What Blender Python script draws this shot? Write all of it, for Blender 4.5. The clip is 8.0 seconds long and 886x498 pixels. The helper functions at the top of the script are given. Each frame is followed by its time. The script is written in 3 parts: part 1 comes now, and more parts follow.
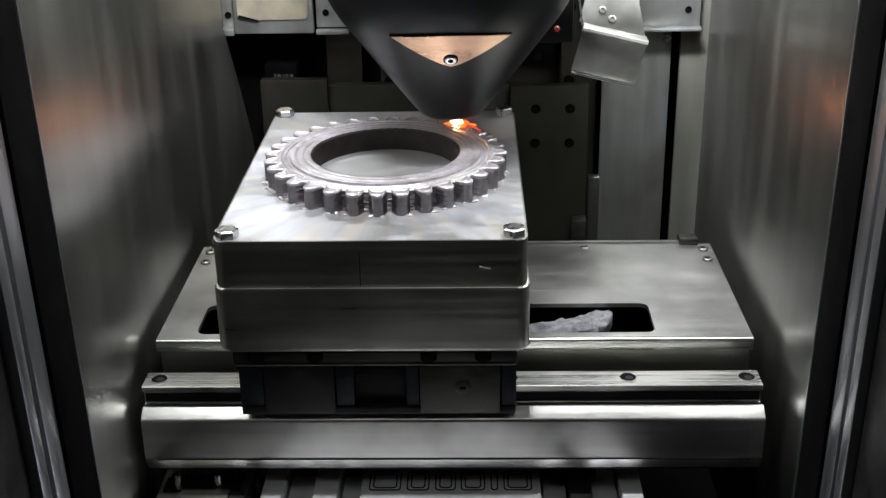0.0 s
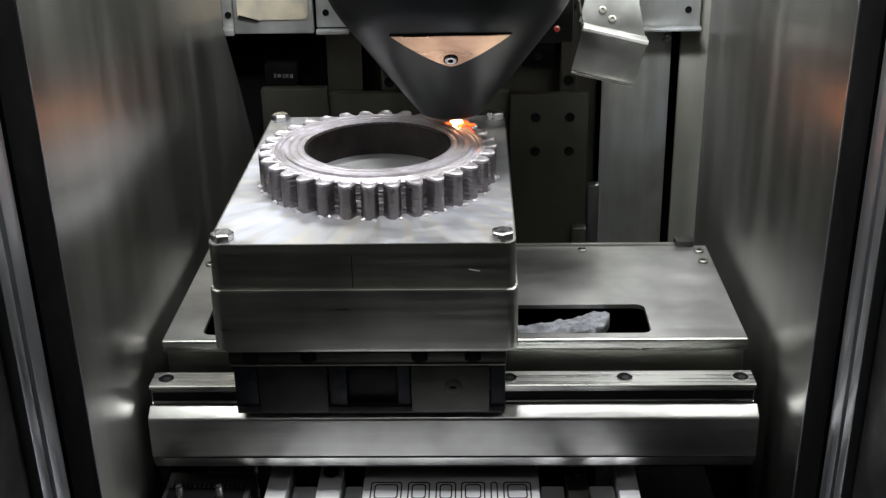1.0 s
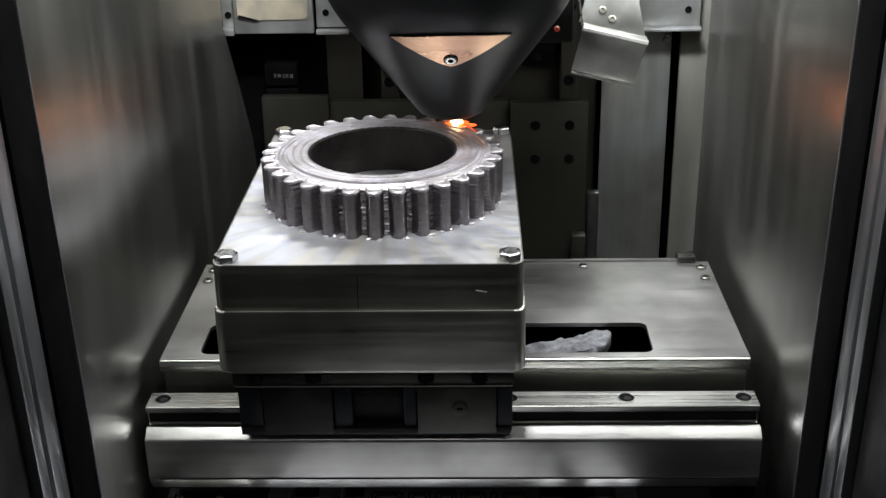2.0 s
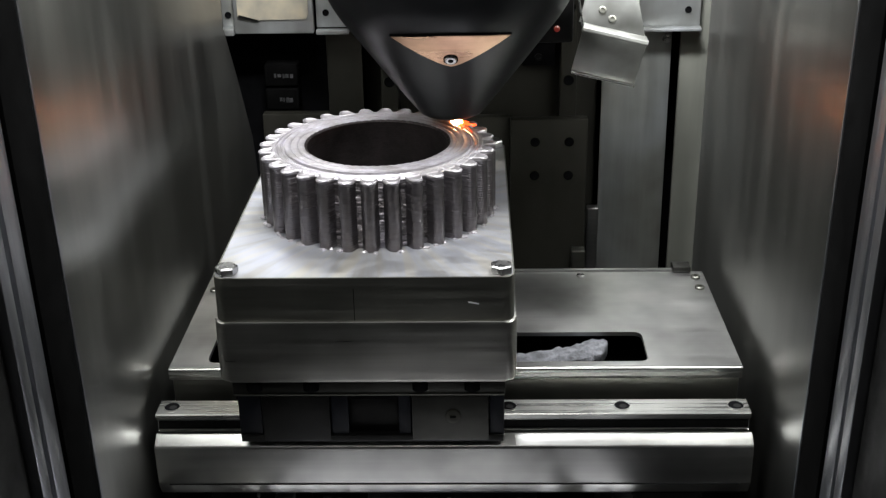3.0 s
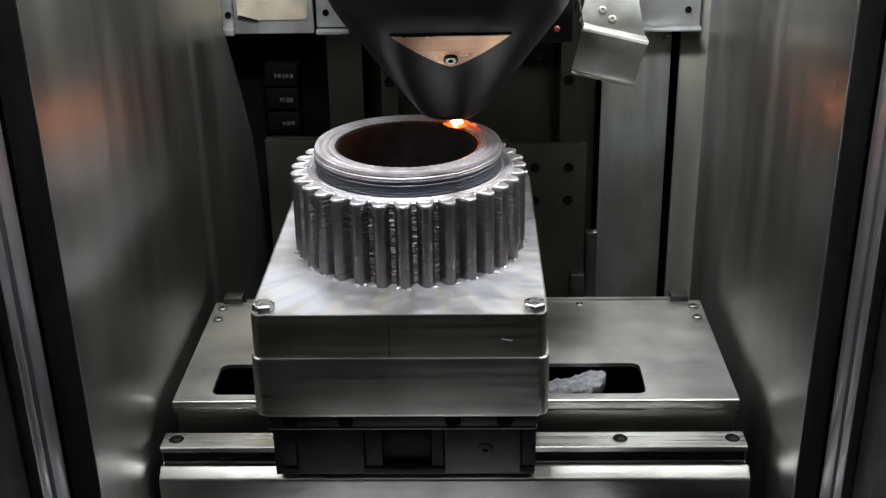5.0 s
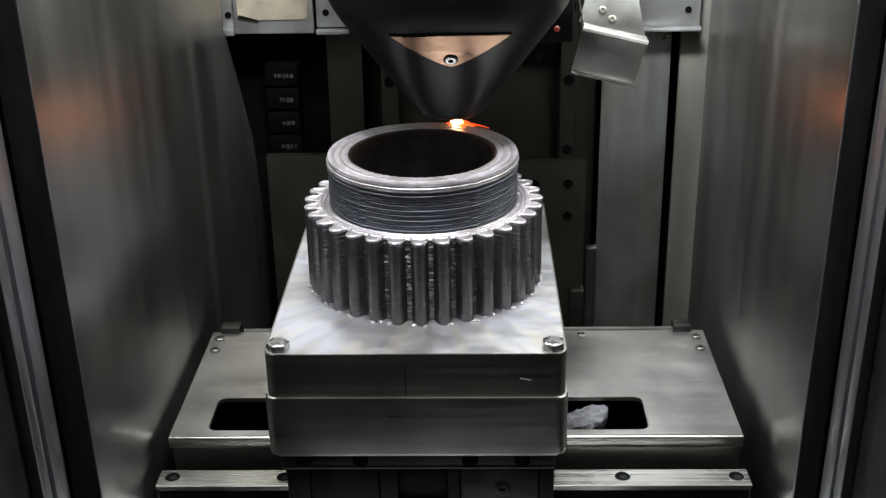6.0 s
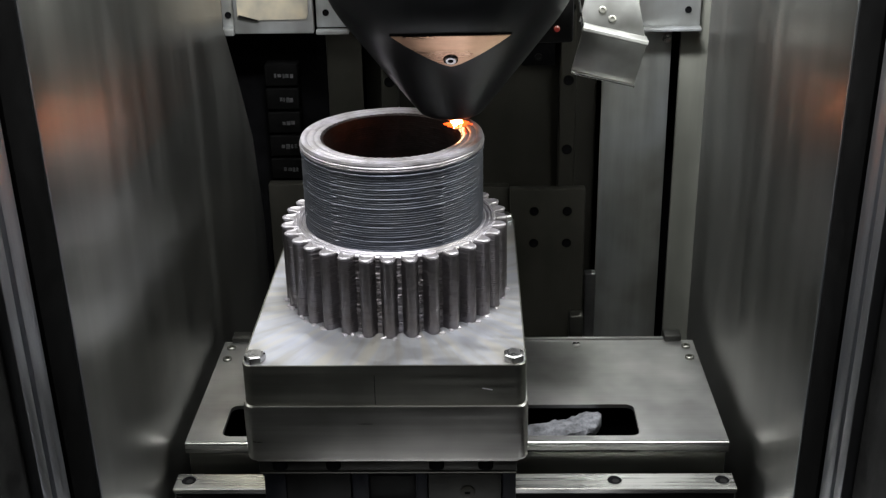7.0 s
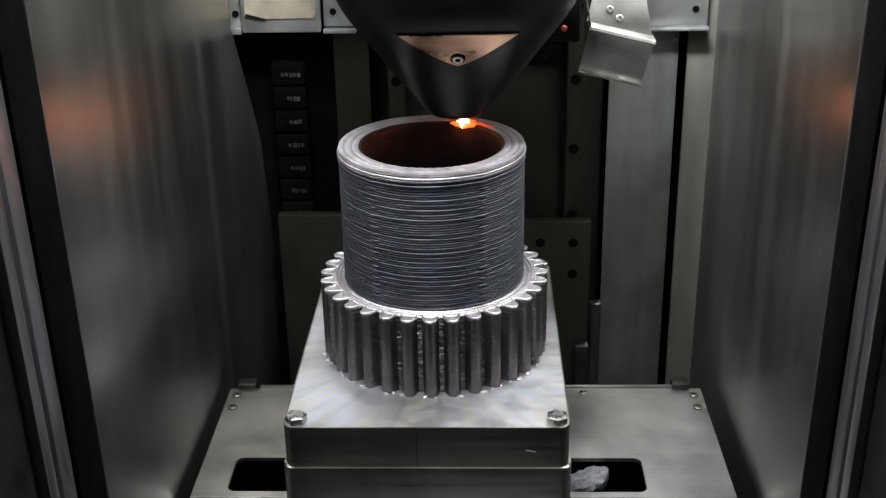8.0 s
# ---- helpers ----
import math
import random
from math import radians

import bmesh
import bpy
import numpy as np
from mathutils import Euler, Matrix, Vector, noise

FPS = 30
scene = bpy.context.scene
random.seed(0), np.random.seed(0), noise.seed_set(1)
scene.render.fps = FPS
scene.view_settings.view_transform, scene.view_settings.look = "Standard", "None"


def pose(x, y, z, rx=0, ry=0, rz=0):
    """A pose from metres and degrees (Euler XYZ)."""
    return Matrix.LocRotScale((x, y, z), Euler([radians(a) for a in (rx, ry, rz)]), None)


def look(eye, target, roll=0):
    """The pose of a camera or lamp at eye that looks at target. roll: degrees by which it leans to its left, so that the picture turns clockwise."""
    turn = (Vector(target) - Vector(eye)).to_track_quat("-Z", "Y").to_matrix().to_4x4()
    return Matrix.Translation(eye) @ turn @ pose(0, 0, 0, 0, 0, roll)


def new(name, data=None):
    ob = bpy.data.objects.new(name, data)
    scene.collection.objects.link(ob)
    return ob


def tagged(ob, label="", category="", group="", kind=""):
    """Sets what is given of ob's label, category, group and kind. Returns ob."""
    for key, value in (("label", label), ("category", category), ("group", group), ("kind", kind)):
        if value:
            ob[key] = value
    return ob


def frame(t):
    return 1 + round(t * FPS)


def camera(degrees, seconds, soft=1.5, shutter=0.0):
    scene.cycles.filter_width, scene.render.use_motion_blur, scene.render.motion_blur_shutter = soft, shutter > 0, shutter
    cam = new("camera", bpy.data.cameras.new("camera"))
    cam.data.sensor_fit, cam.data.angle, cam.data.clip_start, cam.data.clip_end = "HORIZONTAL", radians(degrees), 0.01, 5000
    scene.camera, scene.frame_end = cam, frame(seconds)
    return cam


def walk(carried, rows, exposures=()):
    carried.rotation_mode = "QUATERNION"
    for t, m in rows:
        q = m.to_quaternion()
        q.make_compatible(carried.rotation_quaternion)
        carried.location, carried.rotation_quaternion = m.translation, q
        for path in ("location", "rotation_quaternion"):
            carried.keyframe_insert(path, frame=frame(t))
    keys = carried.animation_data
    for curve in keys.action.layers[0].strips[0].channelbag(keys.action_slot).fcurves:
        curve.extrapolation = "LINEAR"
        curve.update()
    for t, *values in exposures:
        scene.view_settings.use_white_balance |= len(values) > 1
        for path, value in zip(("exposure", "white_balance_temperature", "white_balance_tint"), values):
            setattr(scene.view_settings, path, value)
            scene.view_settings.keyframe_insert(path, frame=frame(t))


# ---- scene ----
def aim(yaw, pitch, roll):
    """The camera's pose at the open door of the machine."""
    return pose(0, 0, 1.2, 0, 0, yaw) @ pose(0, 0, 0, pitch) @ pose(0, 0, 0, 0, roll) @ pose(0, 0, 0, 90)


cam = camera(40.96, 8.0, soft=1.35)
walk(cam, [(0.0, aim(1.646, -23.565, 1.046)), (7.1, aim(1.646, -23.565, 1.046)), (7.2, aim(1.994, -23.60, 1.046)), (8.0, aim(1.994, -23.60, 1.046))])

# ---- light: a dim workshop, a lamp under the machine's roof, and added wall fills ----
world = bpy.data.worlds.new("workshop_light")
scene.world = world
world.use_nodes = True
world.node_tree.nodes["Background"].inputs[0].default_value = (1.0, 0.97, 0.92, 1)
world.node_tree.nodes["Background"].inputs[1].default_value = 0.012


def area_lamp(name, at, target, wide, deep, watts, colour):
    data = bpy.data.lights.new(name, "AREA")
    data.shape, data.size, data.size_y, data.energy, data.color = "RECTANGLE", wide, deep, watts, colour
    ob = new(name, data)
    ob.matrix_basis = look(at, target)
    return ob


area_lamp("led_bar_roof", (-0.035, 0.500, 1.42), (-0.04, 0.60, 0.95), 0.12, 0.04, 4.5, (0.98, 0.99, 1.0))
# two unseen lamps, added to brighten the side walls but not the gear
area_lamp("wall_fill_left", (-0.105, 0.735, 1.20), (-0.177, 0.750, 1.10), 0.03, 0.12, 0.9, (0.98, 0.99, 1.0))
area_lamp("wall_fill_right", (0.085, 0.690, 1.20), (0.158, 0.705, 1.10), 0.03, 0.12, 2.6, (0.98, 0.99, 1.0))
area_lamp("workshop_ceiling_lamp", (-0.05, 0.10, 1.53), (-0.02, 0.62, 0.90), 0.40, 0.12, 0.7, (1.0, 0.99, 0.97))
scene.view_settings.exposure = 0.0

# ---- materials ----


def material(name, colour, rough, metal=0.0, grain=(60, 60, 60), amount=0.25, rough_amount=0.12, bump=0.0, bump_scale=None, blotch=14.0, blotch_amount=0.25, tint=None, gloss=0.5, brushed=0.0):
    """Colour and gloss varied at two scales: fine grain, stretched along the brushing, and broad blotches."""
    m = bpy.data.materials.new(name)
    m.use_nodes = True
    nt = m.node_tree
    b = nt.nodes["Principled BSDF"]
    b.inputs["Metallic"].default_value = metal
    b.inputs["Specular IOR Level"].default_value = gloss
    if gloss < 0.1:
        b.inputs["IOR"].default_value = 1.06
    b.inputs["Anisotropic"].default_value = brushed

    def node(kind, **sets):
        n = nt.nodes.new(kind)
        for k, v in sets.items():
            n.inputs[k].default_value = v
        return n

    if brushed:
        b.inputs["Anisotropic Rotation"].default_value = 0.0
        tg = node("ShaderNodeTangent")
        tg.direction_type, tg.axis = "RADIAL", "Z"
        nt.links.new(tg.outputs[0], b.inputs["Tangent"])
    co = node("ShaderNodeTexCoord")
    mp = node("ShaderNodeMapping")
    mp.inputs["Scale"].default_value = grain
    nt.links.new(co.outputs["Object"], mp.inputs["Vector"])
    fine = node("ShaderNodeTexNoise", Scale=1.0, Detail=4.0, Roughness=0.6)
    nt.links.new(mp.outputs[0], fine.inputs["Vector"])
    broad = node("ShaderNodeTexNoise", Scale=blotch, Detail=3.0, Roughness=0.55)
    nt.links.new(co.outputs["Object"], broad.inputs["Vector"])

    def ranged(source, low, high):
        r = node("ShaderNodeMapRange")
        r.inputs["From Min"].default_value, r.inputs["From Max"].default_value = 0.3, 0.7
        r.inputs["To Min"].default_value, r.inputs["To Max"].default_value = low, high
        nt.links.new(source, r.inputs["Value"])
        return r.outputs[0]

    def times(a, c):
        n = node("ShaderNodeMath")
        n.operation = "MULTIPLY"
        nt.links.new(a, n.inputs[0])
        nt.links.new(c, n.inputs[1])
        return n.outputs[0]

    value = times(ranged(fine.outputs[0], 1 - amount, 1 + amount), ranged(broad.outputs[0], 1 - blotch_amount, 1 + blotch_amount))
    base = node("ShaderNodeMix")
    base.data_type = "RGBA"
    base.inputs[6].default_value = (*colour, 1)
    base.inputs[7].default_value = (*(tint or colour), 1)
    nt.links.new(ranged(broad.outputs[0], 0, 1), base.inputs[0])
    mul = node("ShaderNodeVectorMath")
    mul.operation = "SCALE"
    nt.links.new(base.outputs[2], mul.inputs[0])
    nt.links.new(value, mul.inputs["Scale"])
    nt.links.new(mul.outputs[0], b.inputs["Base Color"])
    ro = node("ShaderNodeMath")
    ro.operation = "ADD"
    ro.use_clamp = True
    nt.links.new(ranged(fine.outputs[0], rough - rough_amount, rough + rough_amount), ro.inputs[0])
    nt.links.new(ranged(broad.outputs[0], -rough_amount / 2, rough_amount / 2), ro.inputs[1])
    nt.links.new(ro.outputs[0], b.inputs["Roughness"])
    if bump:
        bn = node("ShaderNodeBump", Strength=bump, Distance=0.0004)
        if bump_scale:
            fb = node("ShaderNodeTexNoise", Scale=bump_scale, Detail=3.0)
            nt.links.new(co.outputs["Object"], fb.inputs["Vector"])
            nt.links.new(fb.outputs[0], bn.inputs["Height"])
        else:
            nt.links.new(fine.outputs[0], bn.inputs["Height"])
        nt.links.new(bn.outputs[0], b.inputs["Normal"])
    return m


def glow(name, colour, strength):
    m = bpy.data.materials.new(name)
    m.use_nodes = True
    b = m.node_tree.nodes["Principled BSDF"]
    b.inputs["Base Color"].default_value = (0.05, 0.02, 0.01, 1)
    b.inputs["Emission Color"].default_value = (*colour, 1)
    b.inputs["Emission Strength"].default_value = strength
    return m


def radial_smear(m, centre):
    """Smears and heat tints that run outward over a ground plate from where the part is welded on."""
    nt = m.node_tree
    b = nt.nodes["Principled BSDF"]
    old = b.inputs["Base Color"].links[0].from_socket

    def node(kind, **sets):
        n = nt.nodes.new(kind)
        for k, v in sets.items():
            n.inputs[k].default_value = v
        return n

    def math_node(op, x, y):
        n = nt.nodes.new("ShaderNodeMath")
        n.operation = op
        for k, v in enumerate((x, y)):
            if isinstance(v, (int, float)):
                n.inputs[k].default_value = v
            else:
                nt.links.new(v, n.inputs[k])
        return n.outputs[0]

    co = node("ShaderNodeTexCoord")
    sep = node("ShaderNodeSeparateXYZ")
    nt.links.new(co.outputs["Object"], sep.inputs[0])
    dx, dy = math_node("SUBTRACT", sep.outputs[0], centre[0]), math_node("SUBTRACT", sep.outputs[1], centre[1])
    ang = math_node("ARCTAN2", dy, dx)
    rad = math_node("SQRT", math_node("ADD", math_node("MULTIPLY", dx, dx), math_node("MULTIPLY", dy, dy)), 0)
    com = node("ShaderNodeCombineXYZ")
    nt.links.new(math_node("MULTIPLY", ang, 11.0), com.inputs[0])
    nt.links.new(math_node("MULTIPLY", rad, 16.0), com.inputs[1])
    tex = node("ShaderNodeTexNoise", Scale=1.0, Detail=3.0, Roughness=0.5, Distortion=0.1)
    nt.links.new(com.outputs[0], tex.inputs["Vector"])
    ramp = node("ShaderNodeValToRGB")
    ramp.color_ramp.elements[0].position, ramp.color_ramp.elements[0].color = 0.33, (0.82, 0.805, 0.78, 1)
    ramp.color_ramp.elements[1].position, ramp.color_ramp.elements[1].color = 0.48, (0.90, 0.92, 1.0, 1)
    warm = ramp.color_ramp.elements.new(0.62)
    warm.color = (1.0, 0.97, 0.91, 1)
    nt.links.new(tex.outputs[0], ramp.inputs[0])
    mul = node("ShaderNodeMix")
    mul.data_type, mul.blend_type = "RGBA", "MULTIPLY"
    edge = nt.nodes.new("ShaderNodeMapRange")
    edge.inputs["From Min"].default_value, edge.inputs["From Max"].default_value = 0.045, 0.062
    nt.links.new(rad, edge.inputs["Value"])
    nt.links.new(edge.outputs[0], mul.inputs[0])
    nt.links.new(old, mul.inputs[6])
    nt.links.new(ramp.outputs[0], mul.inputs[7])
    nt.links.new(mul.outputs[2], b.inputs["Base Color"])


WALL = material("brushed_wall_steel", (0.43, 0.434, 0.41), 0.35, 1.0, (34, 34, 1.4), 0.10, 0.05, 0.0, None, 7.0, 0.20, brushed=0.6)
SHEET = material("brushed_sheet_steel", (0.38, 0.38, 0.372), 0.36, 1.0, (6, 420, 420), 0.06, 0.06, 0.08, None, 18.0, 0.30)
ZINC = material("galvanised_sheet", (0.36, 0.365, 0.34), 0.45, 0.55, (40, 40, 8), 0.16, 0.12, 0.1, None, 20.0, 0.35, (0.31, 0.33, 0.35))
BENT = material("bent_sheet_steel", (0.33, 0.335, 0.31), 0.38, 0.85, (30, 30, 60), 0.12, 0.08, 0.15, None, 38.0, 0.3, (0.28, 0.285, 0.28))
# collar's brown bore, darkened in its colour for the shade inside
BORE_SHADE = material("shaded_bore", (0.036, 0.030, 0.030), 0.5, 0.9, (500, 500, 900), 0.2, 0.1, 0.1, 700.0, 60.0, 0.3)
PANEL = material("mottled_panel_zinc", (0.40, 0.405, 0.36), 0.38, 0.75, (60, 60, 5), 0.16, 0.10, 0.1, None, 14.0, 0.35, (0.31, 0.33, 0.33))
OLIVE = material("greenish_sheet", (0.22, 0.225, 0.195), 0.45, 0.5, (60, 60, 6), 0.10, 0.08, 0.1, None, 9.0, 0.2)
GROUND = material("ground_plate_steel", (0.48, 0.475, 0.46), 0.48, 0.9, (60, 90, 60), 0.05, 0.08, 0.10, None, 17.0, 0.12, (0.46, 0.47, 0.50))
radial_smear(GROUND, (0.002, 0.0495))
# base plate's sides: coloured dark, for the dark room they mirror
PLATE_SIDE = material("dark_toned_steel", (0.17, 0.17, 0.15), 0.42, 1.0, (10, 300, 300), 0.10, 0.06, 0.12, None, 18.0, 0.2)
BLOCK = material("milled_block_steel", (0.33, 0.325, 0.305), 0.34, 1.0, (8, 300, 300), 0.10, 0.06, 0.12, None, 14.0, 0.3)
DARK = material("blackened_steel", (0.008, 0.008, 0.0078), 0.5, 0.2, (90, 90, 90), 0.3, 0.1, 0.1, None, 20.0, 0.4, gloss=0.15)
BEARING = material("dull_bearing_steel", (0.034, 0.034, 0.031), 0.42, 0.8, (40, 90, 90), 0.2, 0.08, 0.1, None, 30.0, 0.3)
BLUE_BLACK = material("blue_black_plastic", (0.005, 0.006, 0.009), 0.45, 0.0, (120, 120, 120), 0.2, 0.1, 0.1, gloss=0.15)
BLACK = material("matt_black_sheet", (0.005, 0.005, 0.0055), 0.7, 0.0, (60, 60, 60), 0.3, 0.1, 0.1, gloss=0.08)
GREY = material("grey_back_panel", (0.029, 0.028, 0.023), 0.5, 0.3, (50, 50, 20), 0.15, 0.1, 0.1, None, 12.0, 0.25, gloss=0.2)
RUBBER = material("black_rubber", (0.004, 0.004, 0.004), 0.75, 0.0, (90, 90, 90), 0.2, 0.1, 0.1, gloss=0.05)
EXTRUSION = material("anodised_profile", (0.34, 0.35, 0.37), 0.38, 1.0, (400, 400, 4), 0.1, 0.06, 0.15, None, 8.0, 0.12)
RAIL = material("hardened_rail_steel", (0.55, 0.55, 0.53), 0.28, 1.0, (5, 500, 500), 0.12, 0.06, 0.15, None, 14.0, 0.15)
SCREW = material("screw_steel", (0.46, 0.46, 0.46), 0.30, 1.0, (200, 200, 200), 0.15, 0.1, 0.2)
HEAD = material("dark_satin_head", (0.013, 0.0135, 0.015), 0.36, 0.35, (60, 60, 60), 0.10, 0.06, 0.1, None, 18.0, 0.15, gloss=0.22)
COPPER = material("worn_copper_plate", (0.45, 0.28, 0.19), 0.33, 1.0, (30, 30, 300), 0.14, 0.10, 0.2, None, 45.0, 0.3, (0.38, 0.24, 0.165))
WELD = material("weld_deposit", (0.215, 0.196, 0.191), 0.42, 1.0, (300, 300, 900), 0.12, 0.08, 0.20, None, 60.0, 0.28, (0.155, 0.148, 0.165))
# coloured lighter than WELD, for the light that falls on the tops
BEAD = material("light_toned_bead", (0.37, 0.35, 0.345), 0.45, 0.70, (400, 400, 400), 0.12, 0.08, 0.3, 500.0, 70.0, 0.25, (0.32, 0.305, 0.345))
COLLAR = material("blue_grey_weld_layers", (0.105, 0.116, 0.145), 0.58, 1.0, (90, 90, 900), 0.22, 0.08, 0.12, None, 50.0, 0.30, (0.085, 0.088, 0.098))
GLASSY = material("mirror_cover", (0.66, 0.62, 0.52), 0.34, 0.45, (20, 20, 60), 0.12, 0.06, 0.2, None, 45.0, 0.4, (0.50, 0.44, 0.32))
DUST = material("grey_powder_chain", (0.080, 0.082, 0.090), 0.75, 0.0, (300, 300, 300), 0.55, 0.1, 0.9, 500.0, 80.0, 0.4, gloss=0.2)
WHITE = material("pale_sticker", (0.040, 0.040, 0.042), 0.5, 0.0, (300, 300, 300), 0.8, 0.1, 0.0, None, 60.0, 0.6)
ALU = material("bright_aluminium", (0.80, 0.80, 0.82), 0.45, 0.6, (6, 300, 300), 0.08, 0.08, 0.1, None, 20.0, 0.10)
ROOM = material("workshop_paint", (0.045, 0.045, 0.045), 0.8, 0.0, (3, 3, 3), 0.2, 0.05)
POOL = glow("white_hot_melt", (1.0, 0.19, 0.05), 300.0)
CENTRE = glow("white_hot_centre", (1.0, 0.72, 0.36), 90.0)
HALO = glow("orange_hot_metal", (1.0, 0.09, 0.012), 3.2)
HOT = glow("cooling_red_bead", (1.0, 0.07, 0.012), 0.75)

# ---- mesh helpers ----


def shape(name, bm, mat, smooth=True):
    me = bpy.data.meshes.new(name)
    bmesh.ops.recalc_face_normals(bm, faces=bm.faces)
    bm.to_mesh(me)
    bm.free()
    for m in mat if isinstance(mat, (list, tuple)) else (mat,):
        me.materials.append(m)
    if smooth:
        me.polygons.foreach_set("use_smooth", [True] * len(me.polygons))
        me.set_sharp_from_angle(angle=radians(34))
    return me


def part(name, bm, mat, parent=None, label="", at=None):
    ob = new(name, shape(name, bm, mat))
    ob.parent = parent
    if at is not None:
        ob.matrix_basis = at
    if label:
        tagged(ob, label)
    return ob


def thing(name, at, label, category, group="", kind=""):
    ob = new(name)
    ob.matrix_basis = at
    ob.empty_display_size = 0.01
    return tagged(ob, label, category, group, kind)


def box(x0, x1, y0, y1, z0, z1, bevel=0.0, bm=None, seg=2):
    out = bm or bmesh.new()
    made = bmesh.ops.create_cube(out, size=1.0, matrix=Matrix.Translation(((x0 + x1) / 2, (y0 + y1) / 2, (z0 + z1) / 2)) @ Matrix.Diagonal((x1 - x0, y1 - y0, z1 - z0, 1)))
    if bevel:
        edges = list({e for v in made["verts"] for e in v.link_edges})
        bmesh.ops.bevel(out, geom=edges, offset=bevel, segments=seg, affect="EDGES", profile=0.5)
    return out


def prism(outline, z0, z1, bevel=0.0, bm=None, holes=()):
    """An outline in x and y, raised from z0 to z1."""
    out = bm or bmesh.new()
    low = [out.verts.new((x, y, z0)) for x, y in outline]
    high = [out.verts.new((x, y, z1)) for x, y in outline]
    n = len(outline)
    faces = [out.faces.new(low[::-1]), out.faces.new(high)]
    for i in range(n):
        faces.append(out.faces.new((low[i], low[(i + 1) % n], high[(i + 1) % n], high[i])))
    if bevel:
        bmesh.ops.bevel(out, geom=list(faces[1].edges) + list(faces[0].edges), offset=bevel, segments=2, affect="EDGES", profile=0.5)
    return out


def rounded(x0, x1, y0, y1, r, n=5):
    pts = []
    for cx, cy, a in ((x1 - r, y0 + r, -90), (x1 - r, y1 - r, 0), (x0 + r, y1 - r, 90), (x0 + r, y0 + r, 180)):
        pts += [(cx + r * math.cos(radians(a + 90 * i / n)), cy + r * math.sin(radians(a + 90 * i / n))) for i in range(n + 1)]
    return pts


def lathe(profile, n=48, bm=None, closed=False):
    out = bm or bmesh.new()
    rings = [[out.verts.new((r * math.cos(2 * math.pi * i / n), r * math.sin(2 * math.pi * i / n), z)) for i in range(n)] for r, z in profile]
    pairs = list(zip(rings, rings[1:])) + ([(rings[-1], rings[0])] if closed else [])
    for a, b in pairs:
        for i in range(n):
            out.faces.new((a[i], a[(i + 1) % n], b[(i + 1) % n], b[i]))
    return out


def disc_lathe(profile, n=24, bm=None):
    """A lathe with both ends filled."""
    out = bm or bmesh.new()
    rings = [[out.verts.new((r * math.cos(2 * math.pi * i / n), r * math.sin(2 * math.pi * i / n), z)) for i in range(n)] for r, z in profile]
    for a, b in zip(rings, rings[1:]):
        for i in range(n):
            out.faces.new((a[i], a[(i + 1) % n], b[(i + 1) % n], b[i]))
    out.faces.new(rings[0][::-1])
    out.faces.new(rings[-1])
    return out


def profile_x(outline, x0, x1, bevel=0.0):
    """An outline in y and z, drawn out along x."""
    bm = bmesh.new()
    a = [bm.verts.new((x0, y, z)) for y, z in outline]
    b = [bm.verts.new((x1, y, z)) for y, z in outline]
    n = len(outline)
    caps = [bm.faces.new(a), bm.faces.new(b[::-1])]
    for i in range(n):
        bm.faces.new((a[i], b[i], b[(i + 1) % n], a[(i + 1) % n]))
    if bevel:
        bmesh.ops.bevel(bm, geom=list(bm.edges), offset=bevel, segments=2, affect="EDGES", profile=0.5)
    return bm


def hex_bolt(parent, x, y, z, turn=0, size=0.005, high=0.0042):
    """A hexagon head with a chamfered crown, on its washer face."""
    bm = bmesh.new()
    rings = []
    for r, h in ((size * 1.06, 0), (size * 1.15, 0.0004), (size * 1.15, high - 0.0007), (size * 0.98, high)):
        rings.append([bm.verts.new((r * math.cos(radians(60 * i + turn)), r * math.sin(radians(60 * i + turn)), h)) for i in range(6)])
    for a, b in zip(rings, rings[1:]):
        for i in range(6):
            bm.faces.new((a[i], a[(i + 1) % 6], b[(i + 1) % 6], b[i]))
    bm.faces.new(rings[-1])
    bm.faces.new(rings[0][::-1])
    return part("bolt", bm, SCREW, parent, "bright hexagon head bolt", pose(x, y, z))


def cap_screw(parent, at, r=0.003, high=0.0022, name="screw", mat=None, label=""):
    """A round head with a recessed socket."""
    bm = disc_lathe([(r, 0), (r, high * 0.8), (r * 0.88, high), (r * 0.5, high), (r * 0.46, high * 0.35)], 16)
    return part(name, bm, mat or SCREW, parent, label, at)


def dark_hole(parent, at, r=0.003, name="screw_hole"):
    """A counterbored hole: a thin rim round a sunk black seat."""
    bm = disc_lathe([(r * 1.18, 0.0), (r * 1.14, 0.0005), (r, 0.0005), (r * 0.95, 0.0001)], 20)
    ob = part(name, bm, BLACK, parent, "", at)
    return ob


# ---- the chamber ----


def wall_sheet(name, outline, x0, x1, mat, label):
    """An upright sheet: an outline in y and z, between x0 and x1."""
    return tagged(part(name, profile_x(outline, x0, x1, 0.0006), mat), label, "wall", kind="structure")


wall_sheet("wall_left", [(0.479, 0.30), (0.441, 1.50), (0.829, 1.50), (0.829, 1.01), (0.86, 0.97), (0.905, 0.905), (0.925, 0.83), (0.932, 0.30)], -0.197, -0.177, WALL,
           "brushed stainless steel side wall of the chamber")
wall_sheet("wall_right", [(0.509, 0.30), (0.471, 1.50), (0.79, 1.50), (0.79, 0.30)], 0.158, 0.178, WALL, "brushed stainless steel side wall of the chamber")
tagged(part("wall_back", box(-0.30, 0.30, 1.0, 1.02, 0.30, 1.50), BLACK), "matt black rear wall of the chamber", "wall", kind="structure")
